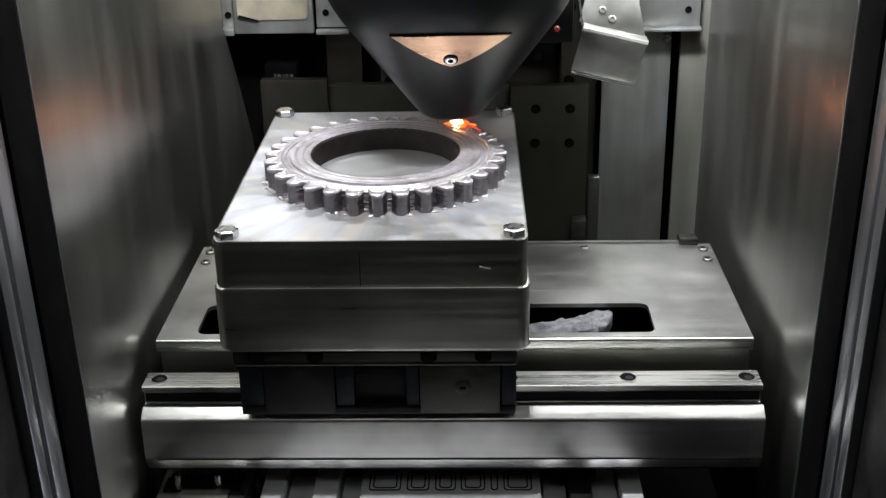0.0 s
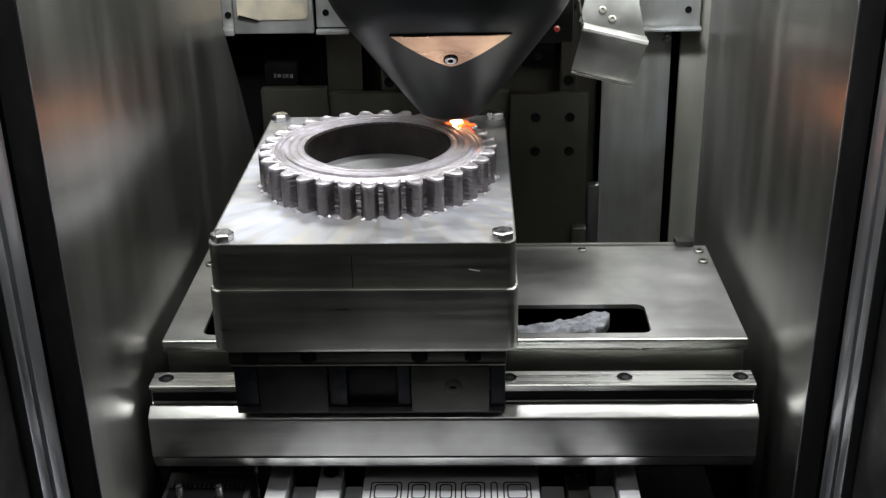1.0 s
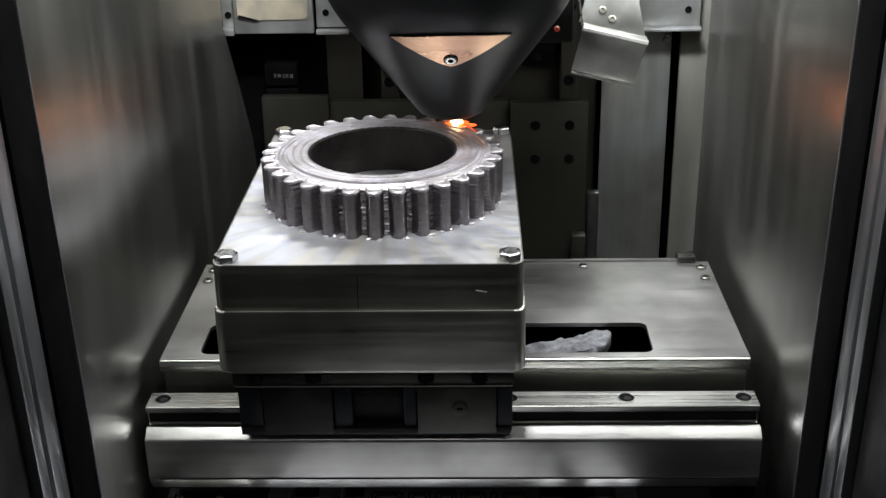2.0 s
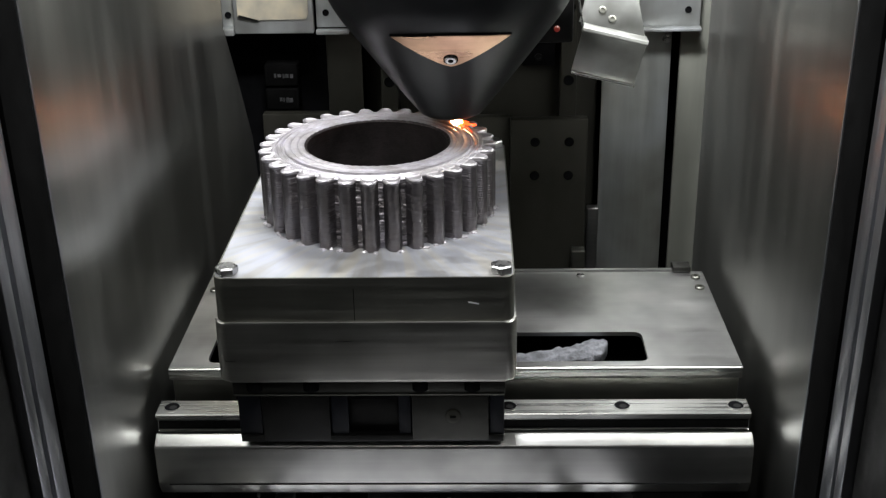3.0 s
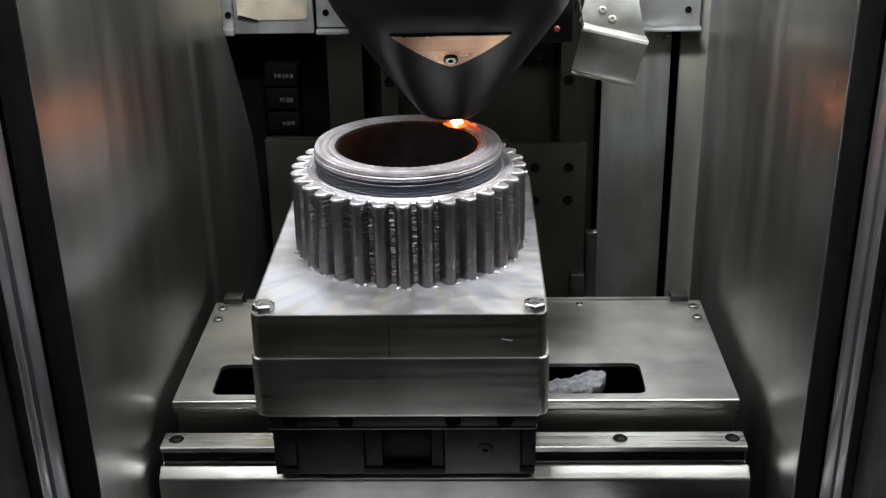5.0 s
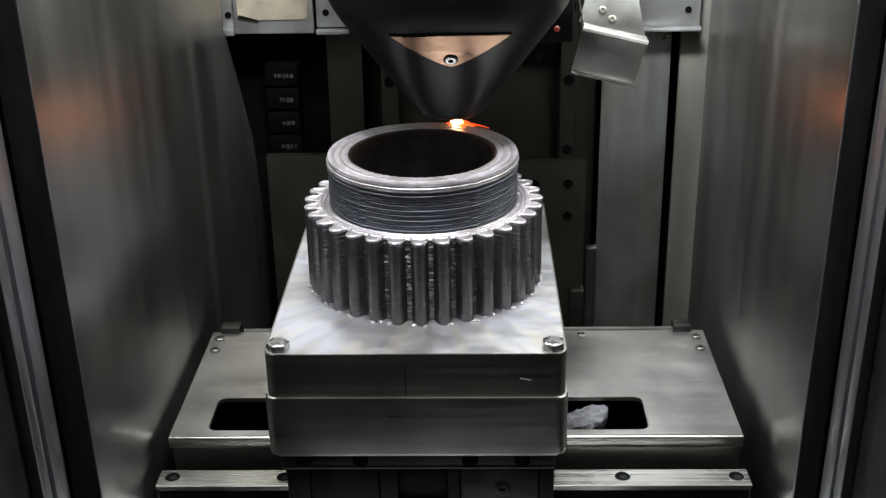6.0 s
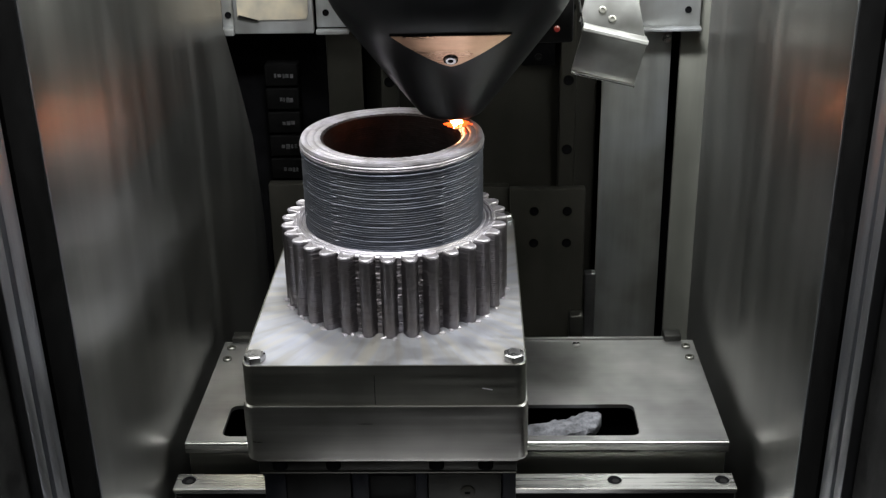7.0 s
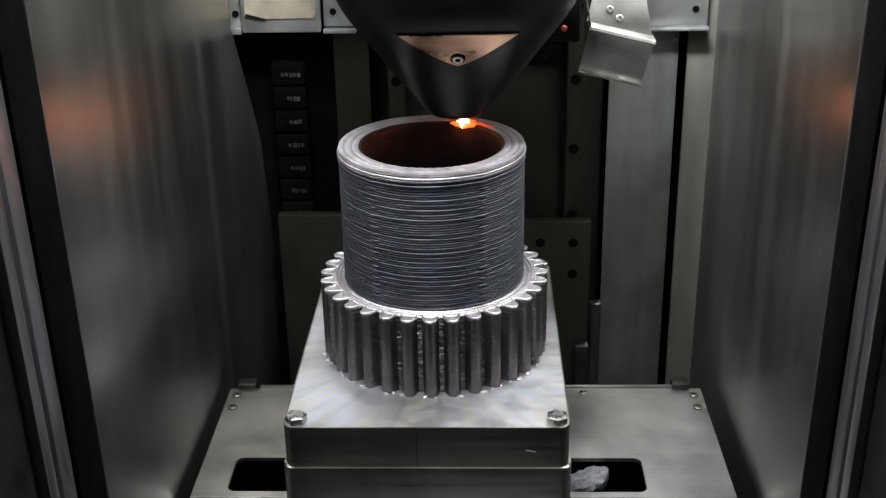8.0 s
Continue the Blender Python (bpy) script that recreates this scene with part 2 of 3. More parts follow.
tagged(part("floor", box(-0.30, 0.30, 0.30, 1.0, 0.28, 0.30), BLACK), "dark chamber floor under the moving table", "floor", kind="structure")
tagged(part("ceiling", box(-0.30, 0.30, 0.30, 1.0, 1.50, 1.52), GREY), "grey metal roof of the chamber", "ceiling", kind="structure")
# added above the view to keep the lamps off the rear plates
tagged(part("shade_panel_rear", box(-0.112, 0.100, 0.725, 1.0, 1.10, 1.12), BLACK), "unseen black panel added to keep light off the rear bay", "ceiling", kind="structure")
tagged(part("wall_left_rear", box(-0.30, -0.28, 0.83, 1.0, 0.30, 1.50), BLACK), "black sheet behind the side wall", "wall", kind="structure")
tagged(part("wall_right_rear", box(0.28, 0.30, 0.79, 1.0, 0.30, 1.50), BLACK), "black sheet behind the side wall", "wall", kind="structure")


def room_wall(name, *dims):
    tagged(part(name, box(*dims), ROOM), "dim grey workshop wall behind the camera", "wall", kind="structure")


room_wall("wall_room_rear", -0.50, 0.50, -0.50, -0.48, 0.26, 1.62)
room_wall("wall_room_left", -0.52, -0.50, -0.50, 0.45, 0.26, 1.62)
room_wall("wall_room_right", 0.50, 0.52, -0.50, 0.45, 0.26, 1.62)
room_wall("wall_machine_left", -0.50, -0.30, 0.40, 0.43, 0.26, 1.62)
room_wall("wall_machine_right", 0.30, 0.50, 0.40, 0.43, 0.26, 1.62)
tagged(part("floor_room", box(-0.50, 0.50, -0.48, 0.40, 0.26, 0.28), ROOM), "dim grey workshop floor", "floor", kind="structure")
tagged(part("ceiling_room", box(-0.50, 0.50, -0.48, 0.40, 1.60, 1.62), ROOM), "dim grey workshop ceiling", "ceiling", kind="structure")


def door_jamb(name, side, x, y, deep):
    """The jamb of the chamber's opening: a rubber seal and a ribbed metal profile, from the wall's front edge towards the camera."""
    s = side
    jamb = tagged(new(name), "ribbed metal door jamb with a black rubber seal", "door jamb", kind="structure")
    jamb.matrix_basis = pose(x, y + 0.0279, 0, 1.83)

    def strip(title, a0, a1, d0, d1, mat, label=""):
        part(title, box(min(s * a0, s * a1), max(s * a0, s * a1), d0, d1, 0.30, 1.50, 0.0008), mat, jamb, label)

    strip("seal", -0.001, 0.02, -deep, -0.0005, RUBBER, "black rubber door seal")
    strip("edge_trim", -0.0015, 0.0005, -0.0005, 0.0016, EXTRUSION)
    strip("profile_rib", 0.0005, 0.02, -deep - 0.0140, -deep - 0.0005, EXTRUSION)
    strip("profile_groove", 0.004, 0.02, -deep - 0.0205, -deep - 0.0141, RUBBER)
    strip("profile_rib", -0.0005, 0.02, -deep - 0.0295, -deep - 0.0206, EXTRUSION)
    strip("outer_cover", 0.004, 0.03, -deep - 0.090, -deep - 0.0300, DARK, "dark outer jamb cover")
    return jamb


door_jamb("door_jamb_left", -1, -0.177, 0.461, 0.030)
door_jamb("door_jamb_right", 1, 0.158, 0.491, 0.030)

# ---- the rear of the chamber ----


def upright(name, x0, x1, y, z0, z1, mat, label, thick=0.004):
    return tagged(part(name, box(x0, x1, y, y + thick, z0, z1, 0.0008), mat), label, "panel")


zinc = thing("rear_panel", pose(0.127, 0.905, 0.30), "mottled galvanised upright panel at the rear of the chamber", "panel")
part("sheet", box(-0.0262, 0.0262, 0, 0.003, 0, 0.76, 0.0006), PANEL, zinc)
cap_screw(zinc, pose(0.0222, 0, 0.681, 90), 0.0035, 0.002)
upright("side_panel", 0.1605, 0.25, 0.907, 0.30, 1.10, OLIVE, "greenish grey metal panel beside the rear panel")
upright("grey_panel", -0.1140, -0.0866, 0.905, 0.30, 1.10, GREY, "grey upright strip beside the black cable bay")
upright("centre_panel", -0.0866, 0.100, 0.935, 0.30, 1.10, GREY, "dark grey panel behind the lifting rails")
upright("bay_back", -0.25, -0.114, 0.93, 0.30, 1.10, BLACK, "black back of the cable bay")


def lift_rail(x):
    rail = thing("lift_rail", pose(x, 0.915, 0.30), "upright linear guide rail with screw holes", "rail", "lifting rails")
    part("rail_body", profile_x([(0.0, 0.0), (0.0, 0.76), (0.018, 0.76), (0.018, 0.0)], -0.0065, 0.0065, 0.0012), GREY, rail)
    for i in range(13):
        dark_hole(rail, pose(0, 0, 0.7 - 0.0575 * i + 0.003, 90), 0.0036)
    return rail


lift_rail(-0.0665)
lift_rail(0.0755)


def stop_block(x):
    block = thing("stop_block", pose(x, 0.925, 0.955), "black stop block under the laser head", "block", "stop blocks")
    part("block_body", prism([(-0.013, 0), (0.013, 0), (0.013, 0.014), (-0.013, 0.014)], 0, 0.018, 0.001), BLACK, block)
    cap_screw(block, pose(0, 0, 0.007, 90), 0.003, 0.0015, "screw", DARK)


stop_block(-0.042)
stop_block(0.052)

chain = thing("cable_chain", pose(-0.150, 0.90, 0.60), "black cable chain with small pale marks hanging in the bay", "cable chain")
mark_rnd = random.Random(11)
for i in range(19):
    part("chain_link", box(-0.013, 0.013, 0.0, 0.016, 0.0193 * i, 0.0193 * i + 0.0172, 0.0015), RUBBER, chain)
    x = -0.004 + mark_rnd.uniform(-0.002, 0.003)
    while x < 0.008:
        w = mark_rnd.uniform(0.0012, 0.0032)
        part("link_mark", box(x, x + w, -0.0006, 0.0002, 0.0193 * i + 0.0062 + mark_rnd.uniform(0, 0.0012), 0.0193 * i + 0.0092 + mark_rnd.uniform(0, 0.001)), WHITE, chain)
        x += w + mark_rnd.uniform(0.0002, 0.0014)

# sheet brackets along the top of the rear
tl = thing("cover_bracket", pose(-0.155, 0.895, 0.9905), "bright sheet metal bracket with an inset mirror cover", "bracket")
part("left_tab", box(-0.036, -0.0262, 0.0, 0.003, 0.0, 0.09, 0.0008), ZINC, tl)
part("left_foot", box(-0.036, -0.0262, -0.008, 0.0, 0.0, 0.0055, 0.0008), ZINC, tl)
part("cover", box(-0.0258, 0.0345, -0.006, 0.0, 0.001, 0.09, 0.001), ZINC, tl)
part("mirror_face", prism([(-0.0225, 0.0145), (-0.008, 0.0118), (0.029, 0.0122), (0.031, 0.016), (0.031, 0.088), (-0.0225, 0.088)], 0, 0.001), GLASSY, tl,
     "tarnished mirror face", pose(0, -0.0062, 0, 90))
part("mirror_rim", prism([(-0.0225, 0.0142), (-0.0215, 0.0160), (-0.0065, 0.0118), (-0.0085, 0.0112)], 0, 0.0012), DARK, tl, "", pose(0, -0.0068, 0, 90))
part("right_tab", box(0.036, 0.062, 0.0, 0.003, 0.004, 0.09, 0.0008), ZINC, tl)
part("right_foot", box(0.036, 0.061, -0.007, 0.0, 0.0, 0.0035, 0.0008), ZINC, tl)
dark_hole(tl, pose(-0.031, -0.0005, 0.0145, 90), 0.0022)
dark_hole(tl, pose(0.0435, -0.0005, 0.0155, 90), 0.0022)

tr = thing("flange_bracket", pose(0.150, 0.895, 0.9905), "folded sheet metal flange above the rear panel", "bracket")
part("flange_web", box(-0.024, 0.022, 0.0, 0.003, 0.0, 0.09, 0.0008), ZINC, tr)
part("flange_lip", box(-0.024, 0.022, -0.010, 0.0, 0.0, 0.0026, 0.0008), ZINC, tr)
dark_hole(tr, pose(0.0125, -0.0005, 0.0145, 90), 0.0022)

# ---- the deposition head ----
head = thing("laser_head", pose(-0.0127, 0.6589, 0.9917), "dark satin conical laser head with a copper face plate", "laser head")
NOSE = [(0.0015, 0.0066), (0.0122, 0.0066), (0.0158, 0.0071), (0.0182, 0.0084), (0.0200, 0.0106)]
part("cone", disc_lathe(NOSE + [(0.0202 + 0.7634 * d, 0.0105 + d) for d in (0.012, 0.024, 0.036, 0.046, 0.054)] + [(0.0655, 0.0710), (0.0690, 0.0785), (0.0712, 0.088), (0.0725, 0.10), (0.073, 0.24)], 96), HEAD, head)
part("nozzle", disc_lathe([(0.0022, 0.0034), (0.0034, 0.0036), (0.0050, 0.0060), (0.0060, 0.009)], 32), DARK, head, "small dark nozzle tip")


def on_cone(angle, h, lift):
    r = 0.019 + (h - 0.0085) * 0.7634
    n = 1 / math.hypot(1, 0.7634)
    r, z = r + lift * n, h - lift * n * 0.7634
    return (r * math.cos(radians(angle)), r * math.sin(radians(angle)), z)


def face_plate(grow, lift, mat, name, label):
    """A shield that follows the cone: straight along its top, drawn down to a rounded point."""
    bm = bmesh.new()
    cols = []
    n = 36
    for i in range(n + 1):
        u = -1 + 2 * i / n
        ang = -88.6 + u * (29.6 + grow * 0.9)
        top = 0.0672 - 0.0022 * abs(u) ** 1.5 + grow * 0.0003
        v = abs(u)
        low = 0.0474 - grow * 0.0005 + 0.0176 * (0.90 * v ** 1.35 + 0.10 * v ** 4)
        low = min(low, top - 0.00005)
        cols.append([bm.verts.new(on_cone(ang, low + (top - low) * k / 6, lift)) for k in range(7)])
    for a, b in zip(cols, cols[1:]):
        for k in range(6):
            bm.faces.new((a[k], b[k], b[k + 1], a[k + 1]))
    edge = bmesh.ops.extrude_face_region(bm, geom=list(bm.faces))
    for e in edge["geom"]:
        if isinstance(e, bmesh.types.BMVert):
            d = Vector((e.co.x, e.co.y, -0.7 * math.hypot(e.co.x, e.co.y))).normalized()
            e.co -= d * 0.0012
    return part(name, bm, mat, head, label)


face_plate(1.0, 0.0004, BLACK, "plate_gap", "black gap round the copper plate")
face_plate(0.0, 0.0009, COPPER, "face_plate", "worn copper face plate")
tilt = (Vector((0, -1, -0.7634))).to_track_quat("Z", "Y").to_matrix().to_4x4()
sx, sy, sz = on_cone(-88.8, 0.0521, 0.0008)
cap_screw(head, Matrix.Translation((sx, sy, sz)) @ tilt, 0.0030, 0.0012, "plate_screw", SCREW, "socket screw in the copper plate")
part("screw_ring", lathe([(0.0031, 0), (0.0036, 0.0006), (0.0039, 0.0004), (0.0039, 0)], 24), BLACK, head, "", Matrix.Translation((sx, sy, sz)) @ tilt)
part("screw_socket", disc_lathe([(0.0014, 0.0), (0.0014, 0.00135)], 12), BLACK, head, "", Matrix.Translation((sx, sy, sz)) @ tilt)

# the tilted sheet bracket beside the head
tb = thing("sensor_bracket", pose(0.0785, 0.670, 1.0290, 0, 13.6, 0), "bent galvanised sensor bracket beside the laser head", "bracket")
part("front_face", box(-0.0188, 0.0188, 0.0, 0.0015, -0.0146, 0.0100, 0.0005), BENT, tb, "", pose(0, 0, 0, 4))
part("bottom_flange", box(-0.0188, 0.0188, -0.0026, 0.0012, -0.0156, -0.0145, 0.0004), RAIL, tb)
part("fold", profile_x([(-0.0006, 0.0090), (-0.0008, 0.0100), (-0.0002, 0.0114), (0.0016, 0.0121), (0.012, 0.0121), (0.012, 0.0110), (0.0016, 0.0108), (0.0008, 0.0100), (0.0008, 0.0090)], -0.0192, 0.0196), BENT, tb, "rounded folded edge")
part("side_flange", box(0.0176, 0.0190, 0.0015, 0.022, -0.0146, 0.0105, 0.0005), BENT, tb)
part("upper_plate", prism([(-0.0185, 0.0), (0.0210, 0.0), (0.0110, 0.026), (0.002, 0.055), (-0.015, 0.055)], 0, 0.0015, 0.0004), BENT, tb, "", pose(-0.002, 0.012, 0.0114, 62))
cap_screw(tb, pose(-0.0085, 0.0152, 0.0204, 62), 0.0023, 0.0009, "screw", PLATE_SIDE)
cap_screw(tb, pose(-0.0020, 0.0134, 0.0170, 62), 0.0023, 0.0009, "screw", PLATE_SIDE)
part("front_rod", disc_lathe([(0.0006, 0.0), (0.0006, 0.050)], 8), SCREW, tb, "thin bright wire", pose(-0.0190, 0.0, 0.0118, 0, -24, 0))
sensor = thing("camera_housing", pose(0.050, 0.700, 1.040), "dark sensor housing with a small red reflection patch", "sensor")
part("housing_body", box(-0.012, 0.010, 0, 0.03, -0.012, 0.03, 0.002), DARK, sensor)
# glowing disc that stands in for a dim red reflection
part("red_patch", disc_lathe([(0.0018, 0), (0.0018, 0.0010), (0.0012, 0.0016)], 16), glow("red_patch_glow", (1.0, 0.05, 0.05), 0.10), sensor, "small glowing disc for a red reflection", pose(0.0, -0.0002, -0.003, 90))

# ---- the weld pool under the nozzle ----
pool = thing("weld_pool", pose(-0.0095, 0.6550, 0.9927), "white-hot melt pool with an orange halo", "weld pool")


def blob(sx_, sy_, sz_, seed, rough):
    bm = bmesh.new()
    bmesh.ops.create_icosphere(bm, subdivisions=3, radius=1)
    for v in bm.verts:
        k = 1 + rough * noise.noise(v.co * 1.7 + Vector((seed, 0, 0)))
        v.co = Vector((v.co.x * sx_, v.co.y * sy_, v.co.z * sz_)) * k
    return bm


part("melt_core", blob(0.0040, 0.0028, 0.0020, 3, 0.6), POOL, pool)
part("melt_centre", blob(0.0019, 0.0016, 0.0014, 5, 0.4), CENTRE, pool, "yellow-white centre of the melt", pose(-0.0003, -0.0016, 0.0012))
part("hot_rim", blob(0.0070, 0.0046, 0.0016, 8, 0.8), HALO, pool, "orange-hot metal round the melt", pose(0.0015, 0.0005, -0.0004))


# ---- the lift stage: rear plates and the cross arms below the table ----
stage = thing("lift_stage", pose(0, 0, 0.905), "grey lifting stage with bolted rear plates and cross arms", "lift stage")
part("right_plate", box(0.0285, 0.0880, 0.875, 0.885, -0.16, 0.0475, 0.001), GREY, stage)
part("centre_plate", box(-0.1110, 0.0280, 0.882, 0.892, -0.16, 0.0475, 0.001), GREY, stage)
part("left_plate", box(-0.1625, -0.1115, 0.876, 0.886, -0.16, 0.0535, 0.001), GREY, stage)
for hx in (0.0476, 0.0739):
    for hz in (0.0294, 0.0020):
        dark_hole(stage, pose(hx, 0.8748, hz, 90), 0.0032, "plate_hole")
part("pin_post", box(0.0772, 0.0880, 0.862, 0.874, -0.12, -0.0577, 0.001), PLATE_SIDE, stage, "short dull metal post")
part("right_column", box(0.0905, 0.0995, 0.884, 0.894, -0.16, -0.030, 0.001), SHEET, stage)
part("base_beam", box(-0.165, 0.140, 0.43, 0.87, -0.150, -0.112, 0.002), DARK, stage)
part("name_block", box(-0.0608, 0.0342, 0.42, 0.5611, -0.110, -0.070, 0.0015), ALU, stage, "bright aluminium block with engraved marks")


def engraved_ring(x0, x1, y0, y1, thick):
    """A rounded outline cut as a thin raised line."""
    outer, inner = rounded(x0, x1, y0, y1, 0.0022, 4), rounded(x0 + thick, x1 - thick, y0 + thick, y1 - thick, 0.0016, 4)
    bm = bmesh.new()
    lo, li = [bm.verts.new((x, y, 0.0003)) for x, y in outer], [bm.verts.new((x, y, 0.0003)) for x, y in inner]
    k = len(lo)
    for i in range(k):
        bm.faces.new((lo[i], lo[(i + 1) % k], li[(i + 1) % k], li[i]))
    res = bmesh.ops.extrude_face_region(bm, geom=list(bm.faces))
    for g in res["geom"]:
        if isinstance(g, bmesh.types.BMVert):
            g.co.z = -0.0002
    return bm


for x0, x1 in ((-0.0565, -0.0395), (-0.0365, -0.0245), (-0.0215, -0.0105), (-0.0080, 0.0050), (0.0078, 0.0118), (0.0146, 0.0296)):
    for inset in (0.0, 0.0021):
        if x1 - x0 > 0.006 or inset == 0.0:
            part("engraved_outline", engraved_ring(x0 + inset, x1 - inset, 0.5196 + inset, 0.5368 - inset, 0.0007), DARK, stage, "", pose(0, 0, -0.0700))
for x0, x1, yy, mat in ((-0.1127, -0.1016, 0.5564, ALU), (0.0761, 0.0870, 0.5558, ALU), (-0.0854, -0.0728, 0.5535, ALU), (0.0492, 0.0601, 0.5515, BEARING)):
    arm = part("cross_rail", prism([(x0, 0.42), (x1, 0.42), (x1, yy), (x0, yy)], -0.090, -0.070, 0.0006), mat, stage, "guide rail end")
    if mat is BEARING or x0 == -0.0854:
        part("rail_hole", disc_lathe([(0.0042, 0.0), (0.0042, 0.0004), (0.0036, 0.0004)], 20), BLACK, arm, "", pose((x0 + x1) / 2, yy - 0.0075, -0.0700))
        cap_screw(arm, pose((x0 + x1) / 2, yy - 0.0075, -0.0698), 0.0029, 0.0008)
# a shiny screw coupling behind the marked block, between dark bearing mounts
part("coupling", disc_lathe([(0.006, 0.0), (0.0125, 0.001), (0.0125, 0.030), (0.0085, 0.032), (0.0085, 0.037), (0.0125, 0.039), (0.0125, 0.066), (0.006, 0.067)], 32), RAIL, stage, "shiny screw coupling", pose(-0.040, 0.585, -0.078, 0, 90, 0))
for x0, x1 in ((-0.0940, -0.0640), (0.0360, 0.0680)):
    part("bearing_mount", box(x0, x1, 0.566, 0.590, -0.105, -0.066, 0.001), BLUE_BLACK, stage)
for x0, x1 in ((-0.1000, -0.0870), (-0.0712, -0.0620), (0.0356, 0.0480), (0.0616, 0.0750)):
    part("spacer", box(x0, x1, 0.42, 0.5440, -0.100, -0.0775, 0.0008), ALU, stage)
part("comb_bracket", box(-0.1677, -0.1209, 0.45, 0.5470, -0.085, -0.070, 0.001), SHEET, stage, "sheet bracket with a toothed slot")
part("comb_slot", box(-0.1650, -0.1240, 0.5190, 0.5345, -0.0702, -0.0695), BLACK, stage)
for i in range(16):
    part("comb_tooth", box(-0.1645 + 0.0025 * i, -0.1632 + 0.0025 * i, 0.5310, 0.5360, -0.0699, -0.0688, 0.0003), SHEET, stage)
for x in (-0.1570, -0.1360):
    part("comb_pin", disc_lathe([(0.0020, -0.02), (0.0020, 0.0075), (0.0015, 0.0085)], 14), SCREW, stage, "", pose(x, 0.522, -0.0700))
part("comb_plate", box(-0.1545, -0.1290, 0.505, 0.5180, -0.0700, -0.0672, 0.0005), PLATE_SIDE, stage, "dull plate over the comb")
for i in range(9):
    part("bead_chain_link", blob(0.0011, 0.0011, 0.0022, i, 0.3), SCREW, stage, "", pose(-0.1215 + 0.0006 * math.sin(i), 0.5490, -0.060 - 0.0034 * i))

# ---- the sliding table ----
table = thing("sliding_table", pose(0, 0.5574, 0.905), "brushed steel sliding table with slot and front guide rail", "table")
TX0, TX1 = -0.1701, 0.1467


def slotted_sheet():
    bm = bmesh.new()
    loops = []
    for pts in ([(TX0, 0.0), (TX1, 0.0), (TX1, 0.1245), (TX0, 0.1245)], rounded(-0.150, 0.0965, 0.0062, 0.0412, 0.005)):
        vs = [bm.verts.new((x, y, 0.0)) for x, y in pts]
        loops += [bm.edges.new((vs[i], vs[(i + 1) % len(vs)])) for i in range(len(vs))]
    bmesh.ops.triangle_fill(bm, edges=loops, use_beauty=True)
    res = bmesh.ops.extrude_face_region(bm, geom=list(bm.faces))
    for g in res["geom"]:
        if isinstance(g, bmesh.types.BMVert):
            g.co.z = -0.0025
    return bm


part("top_sheet", slotted_sheet(), SHEET, table)
part("front_fold", profile_x([(-0.0016, -0.0006), (-0.0008, 0.0002), (0.0010, 0.0002), (0.0010, -0.0065), (-0.0016, -0.0065)], TX0, TX1, 0.0004), RAIL, table, "bright folded front edge")
part("riser", box(TX0 + 0.001, TX1 - 0.001, 0.0030, 0.0055, -0.024, -0.0020), PLATE_SIDE, table)
for s in (TX0, TX1 - 0.002):
    part("side_sheet", box(s, s + 0.002, 0.0055, 0.124, -0.030, -0.0026, 0.0004), SHEET, table)
# dark tray under the slot, kept black for the shade inside
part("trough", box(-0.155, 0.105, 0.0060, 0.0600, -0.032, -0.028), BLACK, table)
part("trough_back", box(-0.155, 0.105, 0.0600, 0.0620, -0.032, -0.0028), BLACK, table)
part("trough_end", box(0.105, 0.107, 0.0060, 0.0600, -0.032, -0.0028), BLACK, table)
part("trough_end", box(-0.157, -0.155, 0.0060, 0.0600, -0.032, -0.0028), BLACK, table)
part("trough_block", box(0.072, 0.093, 0.012, 0.024, -0.024, -0.012, 0.001), GREY, table)
part("rear_lip", box(TX0 + 0.02, TX1 - 0.015, 0.1245, 0.1275, -0.004, 0.0016, 0.0005), SHEET, table)
part("base_deck", box(TX0 + 0.004, TX1 - 0.004, -0.034, 0.12, -0.060, -0.033, 0.002), DARK, table)
for bx in (0.1407, -0.1640):
    for by in (0.0996, 0.1150):
        cap_screw(table, pose(bx, by, 0), 0.0030, 0.0016, "screw", PLATE_SIDE, "small button screw")
part("corner_stop", box(0.1275, 0.1390, 0.1225, 0.1325, 0.0, 0.0040, 0.0008), BEARING, table, "dark corner stop")
part("corner_stop", box(-0.1650, -0.1525, 0.1225, 0.1325, 0.0, 0.0040, 0.0008), BEARING, table, "dark corner stop")
cap_screw(table, pose(0.0680, 0.1180, 0.0), 0.0026, 0.0014)
rail = part("guide_rail", profile_x([(-0.0332, -0.0100), (-0.0327, -0.0095), (-0.0188, -0.0095), (-0.0183, -0.0100), (-0.0183, -0.0122), (-0.0205, -0.0140), (-0.0205, -0.0175), (-0.0183, -0.0195),
                                     (-0.0183, -0.0218), (-0.0314, -0.0218), (-0.0314, -0.0209), (-0.0305, -0.0206), (-0.0305, -0.0142), (-0.0332, -0.0122)], -0.1705, 0.1452, 0.0), RAIL, table, "hardened steel guide rail")
for i in range(6):
    x = 0.1384 - 0.0603 * i
    part("rail_hole", lathe([(0.0046, 0.0), (0.0045, 0.0005), (0.0041, 0.0005), (0.0041, 0.0001)], 20), RAIL, rail, "", pose(x, -0.0257, -0.0095))
    part("hole_seat", disc_lathe([(0.0041, 0.00005), (0.0041, 0.0004)], 20), BLACK, rail, "", pose(x, -0.0257, -0.0095))
    part("hole_screw", disc_lathe([(0.0020, 0.0003), (0.0020, 0.0005), (0.0012, 0.0005)], 14), DARK, rail, "", pose(x + 0.0006, -0.0263, -0.0095))
